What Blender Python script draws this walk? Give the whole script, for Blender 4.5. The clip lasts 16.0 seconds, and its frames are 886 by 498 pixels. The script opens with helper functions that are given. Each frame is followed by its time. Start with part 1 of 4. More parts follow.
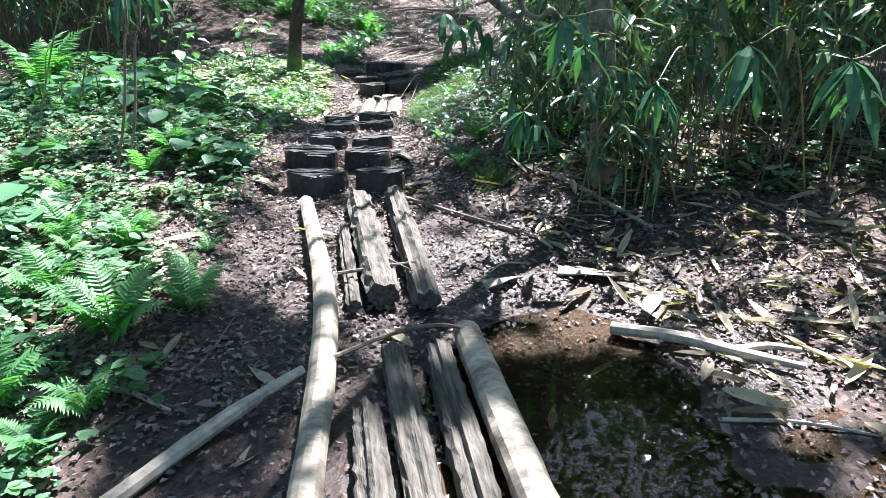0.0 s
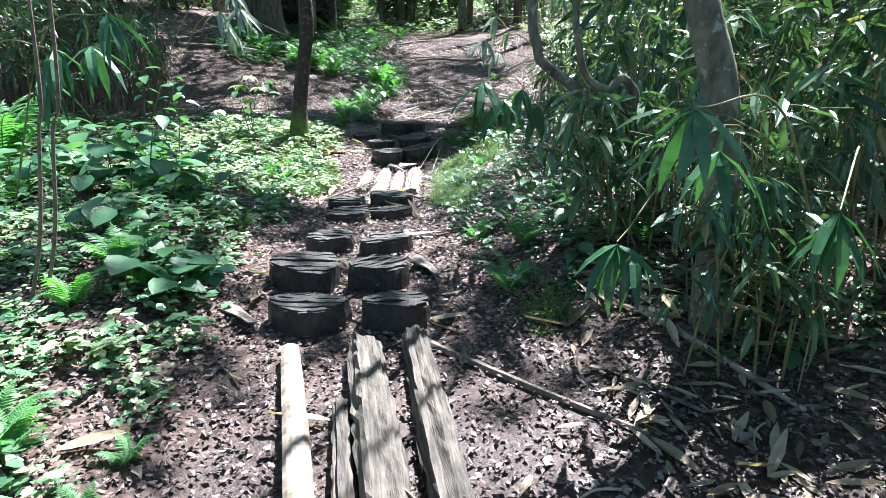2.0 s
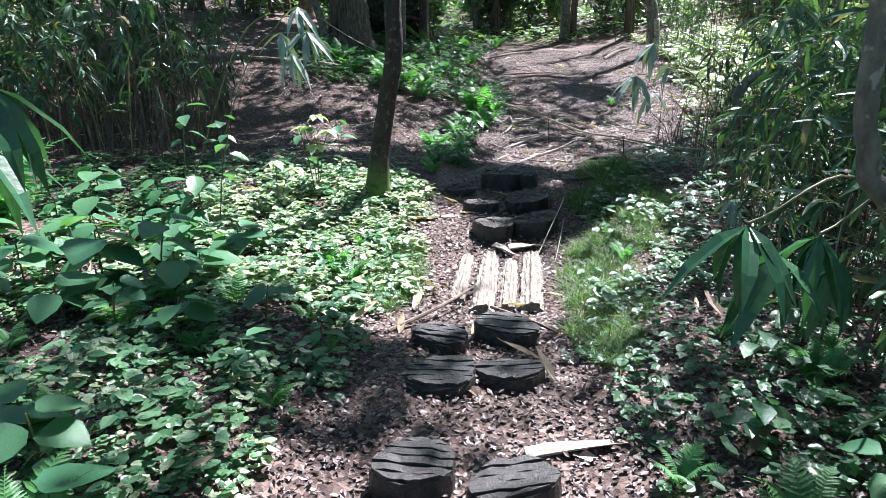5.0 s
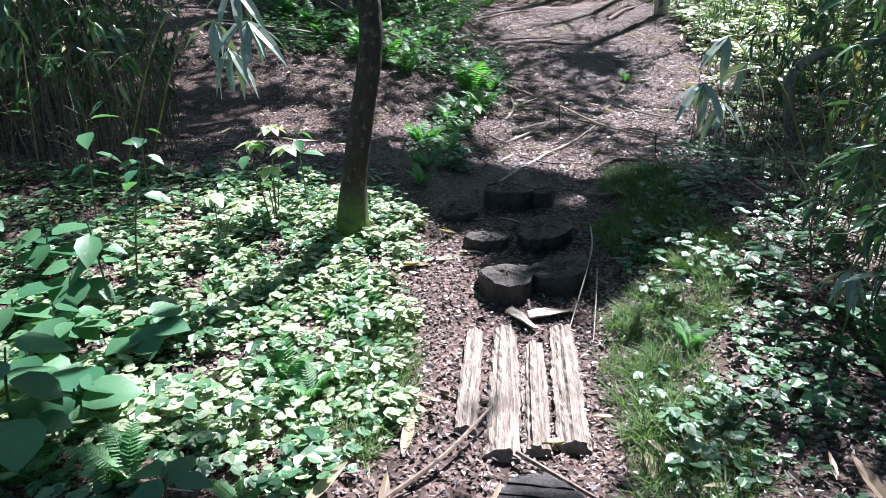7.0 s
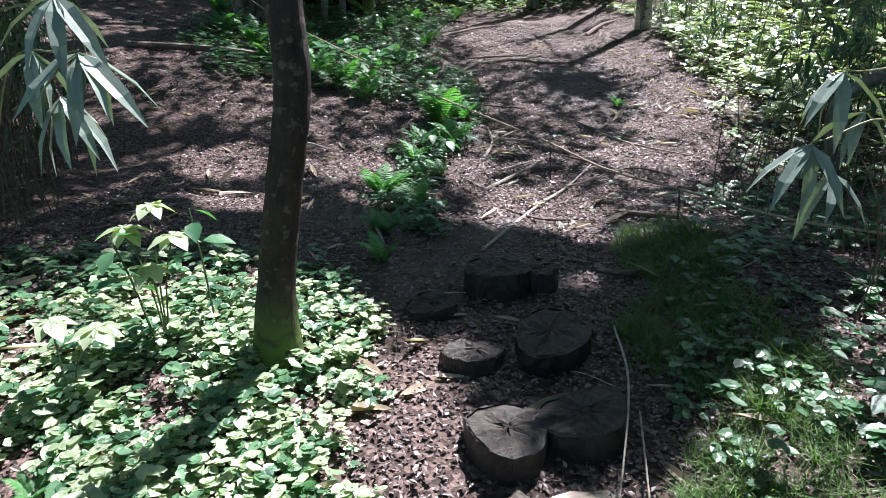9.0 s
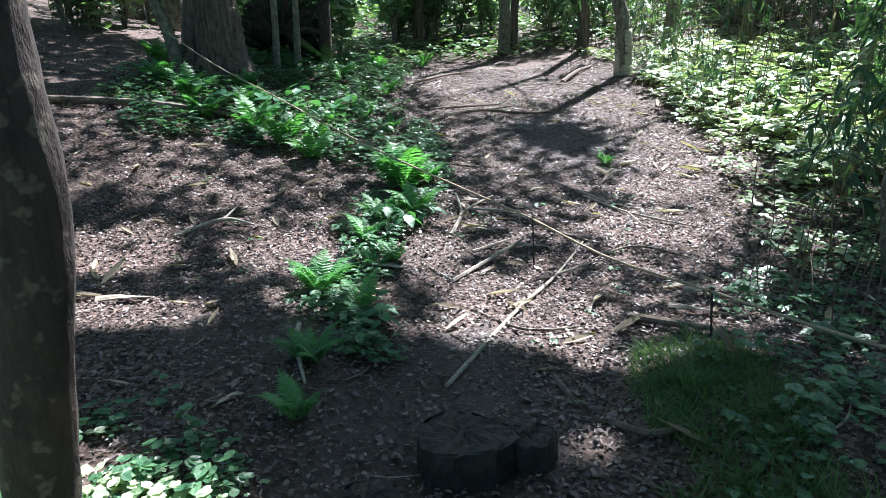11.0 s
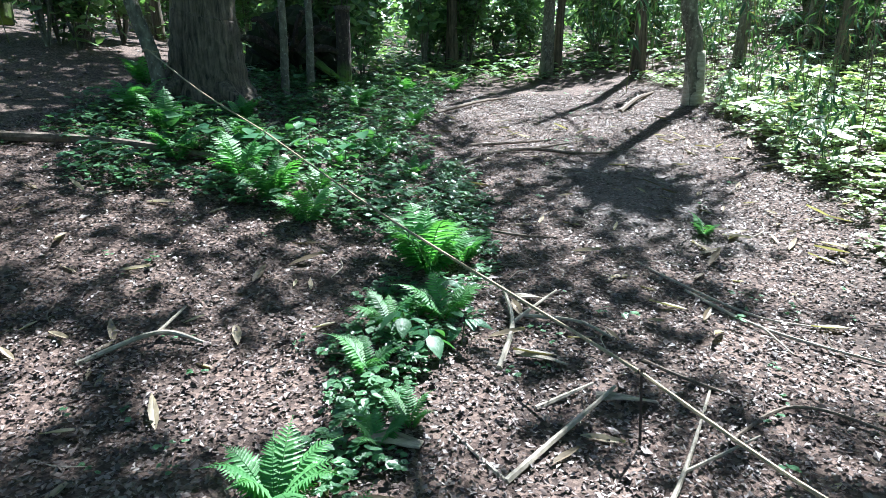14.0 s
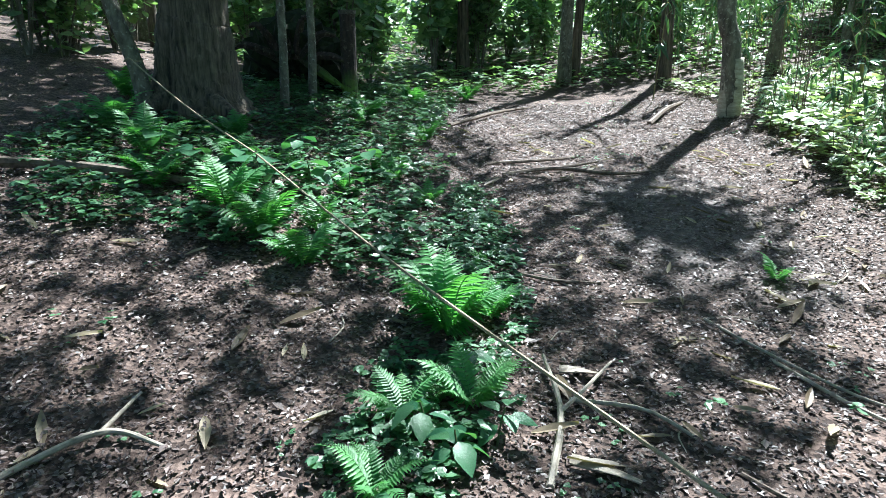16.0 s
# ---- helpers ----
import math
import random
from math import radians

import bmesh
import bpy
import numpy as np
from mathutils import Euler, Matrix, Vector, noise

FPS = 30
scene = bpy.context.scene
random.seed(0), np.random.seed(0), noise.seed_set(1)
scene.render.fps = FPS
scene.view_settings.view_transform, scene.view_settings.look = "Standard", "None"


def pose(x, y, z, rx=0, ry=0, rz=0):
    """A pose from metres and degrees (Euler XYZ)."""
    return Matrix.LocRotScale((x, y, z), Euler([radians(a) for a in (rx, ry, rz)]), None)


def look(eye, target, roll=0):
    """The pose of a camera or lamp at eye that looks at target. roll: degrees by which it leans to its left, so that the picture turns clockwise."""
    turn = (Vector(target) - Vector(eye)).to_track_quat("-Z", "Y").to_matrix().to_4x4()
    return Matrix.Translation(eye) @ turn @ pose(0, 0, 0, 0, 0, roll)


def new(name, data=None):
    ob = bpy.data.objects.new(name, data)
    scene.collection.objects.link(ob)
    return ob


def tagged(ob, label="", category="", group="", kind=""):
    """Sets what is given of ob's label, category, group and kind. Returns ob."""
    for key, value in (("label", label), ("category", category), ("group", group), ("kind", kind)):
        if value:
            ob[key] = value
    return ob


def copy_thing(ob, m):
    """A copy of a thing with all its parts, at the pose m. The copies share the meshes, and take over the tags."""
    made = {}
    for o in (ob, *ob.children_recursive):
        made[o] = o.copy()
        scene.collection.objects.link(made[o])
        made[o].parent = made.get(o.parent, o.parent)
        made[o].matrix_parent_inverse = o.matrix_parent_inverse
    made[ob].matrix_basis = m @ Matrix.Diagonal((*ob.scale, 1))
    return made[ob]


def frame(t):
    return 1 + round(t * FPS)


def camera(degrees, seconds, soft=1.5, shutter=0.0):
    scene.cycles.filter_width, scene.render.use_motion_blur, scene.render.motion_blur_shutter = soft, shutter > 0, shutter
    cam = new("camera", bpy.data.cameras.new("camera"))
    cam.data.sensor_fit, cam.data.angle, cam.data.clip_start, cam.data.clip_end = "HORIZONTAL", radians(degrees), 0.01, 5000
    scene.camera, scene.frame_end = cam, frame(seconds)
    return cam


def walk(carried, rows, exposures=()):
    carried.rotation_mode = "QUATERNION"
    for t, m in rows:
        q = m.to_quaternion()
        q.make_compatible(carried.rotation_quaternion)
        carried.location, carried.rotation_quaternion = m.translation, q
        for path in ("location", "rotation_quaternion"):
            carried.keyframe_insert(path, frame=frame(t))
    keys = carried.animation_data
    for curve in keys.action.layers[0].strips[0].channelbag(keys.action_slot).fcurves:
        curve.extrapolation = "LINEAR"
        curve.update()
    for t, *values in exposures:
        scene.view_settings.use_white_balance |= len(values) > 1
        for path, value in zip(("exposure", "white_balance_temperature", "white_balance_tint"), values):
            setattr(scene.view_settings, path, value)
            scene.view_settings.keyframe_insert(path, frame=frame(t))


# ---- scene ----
cam = camera(68.8, 16.0, soft=0.5)
METRES, EYE, TILT, LEAN, TURN = 11.0, 1.35, -23.0, 0.0, 0.0
ROWS = [
    (0.0, 0.0, 0.0, 0.0, -0.0, 0.0, 0.0),
    (0.5, 0.0003, 0.0238, 0.0118, -0.88, 0.65, 0.53),
    (1.0, -0.0041, 0.048, 0.0235, -0.76, 1.61, 0.62),
    (1.5, -0.0035, 0.0794, 0.0399, -0.25, 2.2, 0.38),
    (2.0, -0.0114, 0.1126, 0.0544, 1.28, 3.51, -0.37),
    (2.5, -0.0186, 0.1427, 0.0766, 3.69, 4.76, -1.21),
    (3.0, -0.0239, 0.1684, 0.0913, 5.5, 4.89, -2.27),
    (3.5, -0.0378, 0.1996, 0.1034, 7.52, 4.93, -3.52),
    (4.0, -0.0427, 0.2198, 0.1141, 8.03, 5.38, -3.56),
    (6.5, -0.0694, 0.3691, 0.1938, 7.45, -0.57, -3.56),
    (7.0, -0.076, 0.3914, 0.2105, 6.71, -0.62, -3.01),
    (7.5, -0.0778, 0.4243, 0.2267, 6.1, -0.58, -2.68),
    (8.0, -0.0827, 0.457, 0.2364, 5.95, -0.62, -2.64),
    (8.5, -0.0868, 0.488, 0.248, 4.27, -0.5, -1.92),
    (9.0, -0.0915, 0.5162, 0.2589, 3.99, 0.54, -1.85),
    (9.5, -0.0894, 0.5494, 0.2746, 1.72, 2.78, -0.5),
    (12.0, -0.0851, 0.6993, 0.3279, 2.77, 5.47, -1.2),
    (12.5, -0.083, 0.7335, 0.3498, 3.87, 6.9, -1.68),
    (13.0, -0.0884, 0.7473, 0.3563, 4.52, 7.17, -2.06),
    (13.5, -0.0926, 0.7709, 0.3653, 4.26, 6.51, -2.03),
    (14.0, -0.1032, 0.7978, 0.3772, 4.17, 5.58, -2.15),
    (14.5, -0.1054, 0.8196, 0.3861, 4.42, 5.69, -1.96),
    (15.0, -0.097, 0.8524, 0.4053, 4.01, 4.94, -1.63),
    (15.5, -0.099, 0.8647, 0.4139, 2.57, 5.63, -1.01),
    (16.0, -0.1194, 0.8725, 0.4115, 4.75, 5.99, -2.21),
]
EXPOSURES = [(0.0, 2.5, 5800, 14), (4.0, 2.3, 5750, 16), (7.0, 1.95, 5750, 20), (8.5, 1.85, 5800, 21), (9.5, 1.7, 5850, 19), (12.0, 2.35, 5550, 8), (14.0, 2.25, 5550, 6), (16.0, 2.15, 5550, 3)]
walk(cam, [(t, pose(0, 0, EYE, TILT, LEAN, TURN) @ pose(METRES * x, METRES * y, METRES * z, 90 + pitch, roll, yaw)) for t, x, y, z, yaw, pitch, roll in ROWS], EXPOSURES)

# ---- light: a high sun ahead and to the right, a clear sky ----
SUN_EL, SUN_AZ = radians(56), (0.42, 0.907)          # unit vector on the ground towards the sun
TO_SUN = np.array((SUN_AZ[0] * math.cos(SUN_EL), SUN_AZ[1] * math.cos(SUN_EL), math.sin(SUN_EL)))
world = bpy.data.worlds.new("sky")
scene.world = world
world.use_nodes = True
sky = world.node_tree.nodes.new("ShaderNodeTexSky")
sky.sky_type, sky.sun_disc, sky.sun_elevation, sky.sun_rotation = "NISHITA", False, SUN_EL, math.atan2(SUN_AZ[0], SUN_AZ[1])
world.node_tree.links.new(sky.outputs[0], world.node_tree.nodes["Background"].inputs[0])
world.node_tree.nodes["Background"].inputs[1].default_value = 0.05
sun = new("sun", bpy.data.lights.new("sun", "SUN"))
sun.data.energy, sun.data.angle, sun.data.color = 5.0, radians(0.7), (1.0, 0.95, 0.88)
sun.matrix_world = look(tuple(TO_SUN * 30), (0, 0, 0))


# ---- materials ----
def nodes_of(name):
    m = bpy.data.materials.new(name)
    m.use_nodes = True
    nt = m.node_tree
    return m, nt, nt.nodes["Principled BSDF"]


def ramp(nt, fac, stops):
    r = nt.nodes.new("ShaderNodeValToRGB")
    while len(r.color_ramp.elements) < len(stops):
        r.color_ramp.elements.new(0.5)
    for e, (p, c) in zip(r.color_ramp.elements, stops):
        e.position, e.color = p, (*c, 1)
    nt.links.new(fac, r.inputs[0])
    return r.outputs[0]


def coords(nt, scale=(1, 1, 1)):
    g = nt.nodes.new("ShaderNodeTexCoord")
    mp = nt.nodes.new("ShaderNodeMapping")
    mp.inputs["Scale"].default_value = scale
    nt.links.new(g.outputs["Object"], mp.inputs[0])
    return mp.outputs[0]


def noise_tex(nt, vec, scale, detail=4, rough=0.6):
    n = nt.nodes.new("ShaderNodeTexNoise")
    n.inputs["Scale"].default_value, n.inputs["Detail"].default_value, n.inputs["Roughness"].default_value = scale, detail, rough
    nt.links.new(vec, n.inputs["Vector"])
    return n.outputs[0]


def mixed(nt, kind, fac, a, b):
    m = nt.nodes.new("ShaderNodeMix")
    m.data_type, m.blend_type = "RGBA", kind
    for sock, v in ((m.inputs[0], fac), (m.inputs[6], a), (m.inputs[7], b)):
        if isinstance(v, (int, float)):
            sock.default_value = v
        elif isinstance(v, tuple):
            sock.default_value = (*v, 1)
        else:
            nt.links.new(v, sock)
    return m.outputs[2]


def bump(nt, bsdf, height, strength, dist):
    b = nt.nodes.new("ShaderNodeBump")
    b.inputs["Strength"].default_value, b.inputs["Distance"].default_value = strength, dist
    nt.links.new(height, b.inputs["Height"])
    nt.links.new(b.outputs[0], bsdf.inputs["Normal"])


def leaf_material(name, dark, light, rough=0.45, trans=0.35, brown=None, object_random=False):
    m, nt, b = nodes_of(name)
    if object_random:
        rnd = nt.nodes.new("ShaderNodeObjectInfo").outputs["Random"]
    else:
        rnd = nt.nodes.new("ShaderNodeNewGeometry").outputs["Random Per Island"]
    stops = [(0.0, dark), (0.9, light)] if brown is None else [(0.0, brown), (0.05, dark), (0.95, light)]
    col = ramp(nt, rnd, stops)
    n = noise_tex(nt, coords(nt), 25, 3)
    col = mixed(nt, "MULTIPLY", 0.5, col, ramp(nt, n, [(0.3, (0.6, 0.6, 0.6)), (0.7, (1.2, 1.2, 1.2))]))
    nt.links.new(col, b.inputs["Base Color"])
    b.inputs["Roughness"].default_value = rough
    tr = nt.nodes.new("ShaderNodeBsdfTranslucent")
    nt.links.new(mixed(nt, "MULTIPLY", 1.0, col, (1.35, 1.6, 0.6)), tr.inputs[0])
    mx = nt.nodes.new("ShaderNodeMixShader")
    mx.inputs[0].default_value = trans
    nt.links.new(b.outputs[0], mx.inputs[1])
    nt.links.new(tr.outputs[0], mx.inputs[2])
    nt.links.new(mx.outputs[0], nt.nodes["Material Output"].inputs[0])
    bump(nt, b, noise_tex(nt, coords(nt), 60, 2), 0.3, 0.004)
    return m


def bark_material(name, dark, light, scale=(14, 14, 3), rough=0.85, moss=None, moss_z=0.7, strength=0.8, spots=None):
    m, nt, b = nodes_of(name)
    v = coords(nt, scale)
    n = noise_tex(nt, v, 1.0, 6, 0.7)
    col = ramp(nt, n, [(0.35, dark), (0.65, light)])
    blot = noise_tex(nt, coords(nt), 6, 3)
    col = mixed(nt, "MULTIPLY", 0.6, col, ramp(nt, blot, [(0.35, (0.55, 0.55, 0.5)), (0.65, (1.15, 1.15, 1.1))]))
    if spots:
        f = ramp(nt, noise_tex(nt, coords(nt), 19, 2), [(0.58, (0, 0, 0)), (0.66, (0.7, 0.7, 0.7))])
        col = mixed(nt, "MIX", f, col, spots)
    if moss:
        sep = nt.nodes.new("ShaderNodeSeparateXYZ")
        nt.links.new(nt.nodes.new("ShaderNodeTexCoord").outputs["Object"], sep.inputs[0])
        low = ramp(nt, sep.outputs[2], [(0.15, (1, 1, 1)), (moss_z, (0, 0, 0))])
        patch = ramp(nt, noise_tex(nt, coords(nt), 11, 4), [(0.32, (0, 0, 0)), (0.52, (1, 1, 1))])
        col = mixed(nt, "MIX", mixed(nt, "MULTIPLY", 1.0, low, patch), col, moss)
    nt.links.new(col, b.inputs["Base Color"])
    b.inputs["Roughness"].default_value = rough
    bump(nt, b, n, strength, 0.02)
    return m


def ground_material():
    m, nt, b = nodes_of("leaf_mould")
    v = coords(nt)
    warp = mixed(nt, "ADD", 0.03, v, nt.nodes.new("ShaderNodeTexNoise").outputs[1])
    vor = nt.nodes.new("ShaderNodeTexVoronoi")
    vor.inputs["Scale"].default_value = 42
    nt.links.new(warp, vor.inputs["Vector"])
    bw = nt.nodes.new("ShaderNodeSeparateColor")
    nt.links.new(vor.outputs["Color"], bw.inputs[0])
    col = ramp(nt, bw.outputs[0], [(0.0, (0.030, 0.021, 0.018)), (0.5, (0.080, 0.057, 0.049)), (1.0, (0.19, 0.145, 0.125))])
    big = noise_tex(nt, v, 1.3, 5)
    col = mixed(nt, "MULTIPLY", 0.8, col, ramp(nt, big, [(0.35, (0.5, 0.45, 0.42)), (0.65, (1.2, 1.1, 1.05))]))
    # the mask holds the mud and one painted patch of shade
    wet = nt.nodes.new("ShaderNodeAttribute")
    wet.attribute_name = "mud"
    fine = noise_tex(nt, v, 30, 5)
    mud = ramp(nt, fine, [(0.3, (0.012, 0.009, 0.008)), (0.7, (0.05, 0.031, 0.026))])
    col = mixed(nt, "MIX", wet.outputs["Fac"], col, mud)
    nt.links.new(col, b.inputs["Base Color"])
    nt.links.new(ramp(nt, wet.outputs["Fac"], [(0.0, (0.85,) * 3), (1.0, (0.36,) * 3)]), b.inputs["Roughness"])
    b.inputs["Specular IOR Level"].default_value = 0.3
    bump(nt, b, mixed(nt, "ADD", 1.0, mixed(nt, "MULTIPLY", 1.0, vor.outputs["Distance"], ramp(nt, wet.outputs["Fac"], [(0.0, (0.4,) * 3), (0.6, (0,) * 3)])), fine), 0.8, 0.02)
    return m


def water_material():
    m, nt, b = nodes_of("still_water")
    b.inputs["Base Color"].default_value = (0.42, 0.30, 0.18, 1)
    b.inputs["Roughness"].default_value, b.inputs["IOR"].default_value = 0.02, 1.33
    b.inputs["Transmission Weight"].default_value = 1.0
    bump(nt, b, noise_tex(nt, coords(nt), 7, 2), 0.08, 0.01)
    return m


def plain_material(name, dark, light, scale, rough=0.7, stretch=(1, 1, 1)):
    m, nt, b = nodes_of(name)
    n = noise_tex(nt, coords(nt, stretch), scale, 5)
    nt.links.new(ramp(nt, n, [(0.3, dark), (0.7, light)]), b.inputs["Base Color"])
    b.inputs["Roughness"].default_value = rough
    bump(nt, b, n, 0.6, 0.004)
    return m


LEAF_LOW = leaf_material("undergrowth_leaf", (0.032, 0.095, 0.048), (0.125, 0.245, 0.125), 0.34, 0.32)
# pale leaf with strong sunlight put into its colour, near overexposed on the bank
LEAF_PALE_SUNLIT = leaf_material("pale_sunlit_leaf", (0.16, 0.24, 0.13), (0.46, 0.52, 0.36), 0.32, 0.30)
LEAF_BIG = leaf_material("broad_leaf", (0.035, 0.12, 0.06), (0.09, 0.21, 0.10), 0.34, 0.3, object_random=True)
LEAF_FERN = leaf_material("fern_leaf", (0.06, 0.18, 0.06), (0.12, 0.30, 0.10), 0.45, 0.4, object_random=True)
LEAF_SASA = leaf_material("bamboo_leaf", (0.028, 0.075, 0.042), (0.10, 0.18, 0.09), 0.3, 0.2, brown=(0.28, 0.24, 0.12))
LEAF_SPRAY = leaf_material("bamboo_spray_leaf", (0.025, 0.09, 0.045), (0.05, 0.14, 0.065), 0.3, 0.22)
# lit copy of the spray leaf: sunlight painted into a paler colour
LEAF_SPRAY_SUNLIT = leaf_material("sunlit_spray_leaf", (0.15, 0.21, 0.17), (0.25, 0.31, 0.26), 0.28, 0.08)
LEAF_BACK = leaf_material("shrub_leaf", (0.07, 0.15, 0.07), (0.25, 0.36, 0.20), 0.36, 0.35)
LEAF_CROWN = leaf_material("crown_leaf", (0.03, 0.09, 0.03), (0.07, 0.17, 0.05), 0.5, 0.25)
LEAF_DRY = leaf_material("dry_leaf", (0.028, 0.019, 0.017), (0.215, 0.162, 0.148), 0.42, 0.01)
LEAF_HUSK = leaf_material("dry_bamboo_leaf", (0.13, 0.095, 0.06), (0.46, 0.38, 0.27), 0.5, 0.2)
GRASS = leaf_material("grass_blade", (0.05, 0.12, 0.03), (0.13, 0.21, 0.07), 0.5, 0.35)
SOIL, WATER = ground_material(), water_material()
BARK_DARK = bark_material("dark_bark", (0.012, 0.008, 0.007), (0.06, 0.04, 0.033), (18, 18, 6), moss=(0.10, 0.18, 0.025), moss_z=0.5, spots=(0.12, 0.10, 0.075))
BARK_GREY = bark_material("grey_bark", (0.07, 0.062, 0.05), (0.24, 0.225, 0.18), (12, 12, 5), strength=0.6, spots=(0.36, 0.36, 0.30))
BARK_CEDAR = bark_material("cedar_bark", (0.018, 0.014, 0.011), (0.19, 0.15, 0.115), (20, 20, 1.6), strength=1.0)
BARK_BIRCH = bark_material("pale_bark", (0.28, 0.25, 0.20), (0.58, 0.54, 0.46), (5, 5, 22), strength=0.3)
CULM = plain_material("bamboo_culm", (0.08, 0.10, 0.03), (0.26, 0.24, 0.11), 12, 0.45)
STEM = plain_material("green_stem", (0.05, 0.08, 0.03), (0.10, 0.14, 0.05), 20, 0.6)
WOOD_OLD = bark_material("weathered_wood", (0.018, 0.015, 0.012), (0.165, 0.145, 0.12), (45, 4, 45), 0.75)
WOOD_DARK = bark_material("charred_wet_wood", (0.007, 0.007, 0.007), (0.045, 0.041, 0.038), (22, 30, 22), 0.42)
# lit copy of the weathered wood, with sunlight put into its colour
WOOD_SUNLIT = bark_material("sunlit_wood", (0.08, 0.062, 0.05), (0.37, 0.315, 0.265), (45, 4, 45), 0.7)
WOOD_OLD_DARK = bark_material("rotting_wood", (0.012, 0.010, 0.008), (0.075, 0.062, 0.05), (30, 30, 30), 0.7)
WOOD_PALE = bark_material("peeled_wood", (0.13, 0.105, 0.08), (0.50, 0.43, 0.35), (7, 16, 7), 0.6, strength=0.35)
TWIG = plain_material("dead_twig", (0.06, 0.045, 0.035), (0.22, 0.17, 0.13), 30, 0.8)
TWIG_PALE = plain_material("bleached_branch", (0.22, 0.19, 0.15), (0.45, 0.40, 0.33), 25, 0.75)
ROPE = plain_material("jute_rope", (0.20, 0.16, 0.10), (0.42, 0.36, 0.25), 90, 0.9)
IRON = plain_material("rusty_stake", (0.02, 0.016, 0.014), (0.06, 0.045, 0.04), 60, 0.7)
MOSS = plain_material("moss", (0.007, 0.010, 0.005), (0.025, 0.036, 0.012), 14, 0.95)

# ---- mesh tools ----
rng = np.random.default_rng(7)


def build(name, V, F, mat, parent=None, label="", smooth=False):
    """One mesh object out of arrays of vertices and quads."""
    V, F = np.asarray(V, np.float32), np.asarray(F, np.int32)
    me = bpy.data.meshes.new(name)
    me.vertices.add(len(V))
    me.vertices.foreach_set("co", V.ravel())
    me.loops.add(F.size)
    me.loops.foreach_set("vertex_index", F.ravel())
    me.polygons.add(len(F))
    me.polygons.foreach_set("loop_start", np.arange(0, F.size, F.shape[1], dtype=np.int32))
    me.polygons.foreach_set("use_smooth", np.full(len(F), smooth))
    me.update(calc_edges=True)
    me.validate()
    me.materials.append(mat)
    ob = new(name, me)
    if parent:
        ob.parent = parent
    if label:
        ob["label"] = label
    return ob


def share(name, mesh, parent, m=None):
    ob = new(name, mesh)
    ob.parent = parent
    if m is not None:
        ob.matrix_basis = m
    return ob


def join(parts):
    V, F, k = [], [], 0
    for v, f in parts:
        V.append(v)
        F.append(f + k)
        k += len(v)
    return np.concatenate(V), np.concatenate(F)


def leaf(rows, fold=0.25, droop=0.3, curl=0.0):
    """A leaf along +y, 1 long: rows of (place along it, half width); folded at the midrib, drooping to the tip."""
    V, F = [], []
    for s, w in rows:
        z = -droop * s * s
        V += [(-w, s, z + w * fold + curl * s), (0, s, z), (w, s, z + w * fold - curl * s)]
    for i in range(len(rows) - 1):
        a = 3 * i
        F += [(a, a + 1, a + 4, a + 3), (a + 1, a + 2, a + 5, a + 4)]
    return np.array(V), np.array(F)


OVATE = leaf([(0, 0.03), (0.2, 0.27), (0.5, 0.33), (0.8, 0.17), (1, 0.01)], 0.25, 0.25)
ROUND = leaf([(0, 0.06), (0.06, 0.28), (0.3, 0.46), (0.6, 0.42), (0.85, 0.2), (1, 0.01)], 0.16, 0.22)
LANCE = leaf([(0, 0.015), (0.25, 0.1), (0.65, 0.085), (1, 0.003)], 0.3, 0.35)
HUSK = leaf([(0, 0.02), (0.2, 0.085), (0.5, 0.11), (0.8, 0.06), (1, 0.01)], 0.55, -0.12, 0.03)


def small_leaf(w, fold=0.1, droop=0.15, twist=0.0):
    """A light leaf of two quads, folded along its midrib."""
    V = [(0, 0, 0), (w, .3, fold + twist), (w * .8, .7, fold - droop * .5 + twist), (0, 1, -droop), (-w * .8, .7, fold - droop * .5 - twist), (-w, .3, fold - twist)]
    return np.array(V), np.array([(0, 1, 2, 3), (0, 3, 4, 5)])


LITTER = [(np.array([(0, 0, 0), (w, .5, f + c), (.1, 1, -d), (-w * .8, .45, f - c)]), np.array([(0, 1, 2, 3)])) for w, f, d, c in ((.3, .15, -.1, .08), (.36, -.1, .12, -.1), (.25, .06, .1, .12), (.32, .16, .1, -.05))]
CLUMP = small_leaf(.42, .1, .15)
LEAFLET, LEAFLET_ROUND = small_leaf(.35, .03, .11), small_leaf(.46, .03, .07)
BLADE = leaf([(0, 0.02), (0.5, 0.018), (1, 0.002)], 0.5, 0.5)


def turns(yaw, pitch, roll):
    cz, sz, cx, sx, cy, sy = np.cos(yaw), np.sin(yaw), np.cos(pitch), np.sin(pitch), np.cos(roll), np.sin(roll)
    o, l = np.zeros_like(cz), np.ones_like(cz)
    Z = np.stack([cz, -sz, o, sz, cz, o, o, o, l], -1).reshape(-1, 3, 3)
    X = np.stack([l, o, o, o, cx, -sx, o, sx, cx], -1).reshape(-1, 3, 3)
    Y = np.stack([cy, o, sy, o, l, o, -sy, o, cy], -1).reshape(-1, 3, 3)
    return Z @ X @ Y


def strew(shape, pos, yaw, pitch, roll, scale):
    """Many copies of one shape as a single pair of arrays."""
    V, F = shape
    n = len(pos)
    R = turns(*(np.broadcast_to(np.asarray(a, float), (n,)) for a in (yaw, pitch, roll)))
    scale = np.broadcast_to(np.asarray(scale, float), (n,))
    W = np.einsum("nij,vj->nvi", R, V) * scale[:, None, None] + np.asarray(pos)[:, None, :]
    return W.reshape(-1, 3), (F[None] + (np.arange(n) * len(V))[:, None, None]).reshape(-1, F.shape[1])


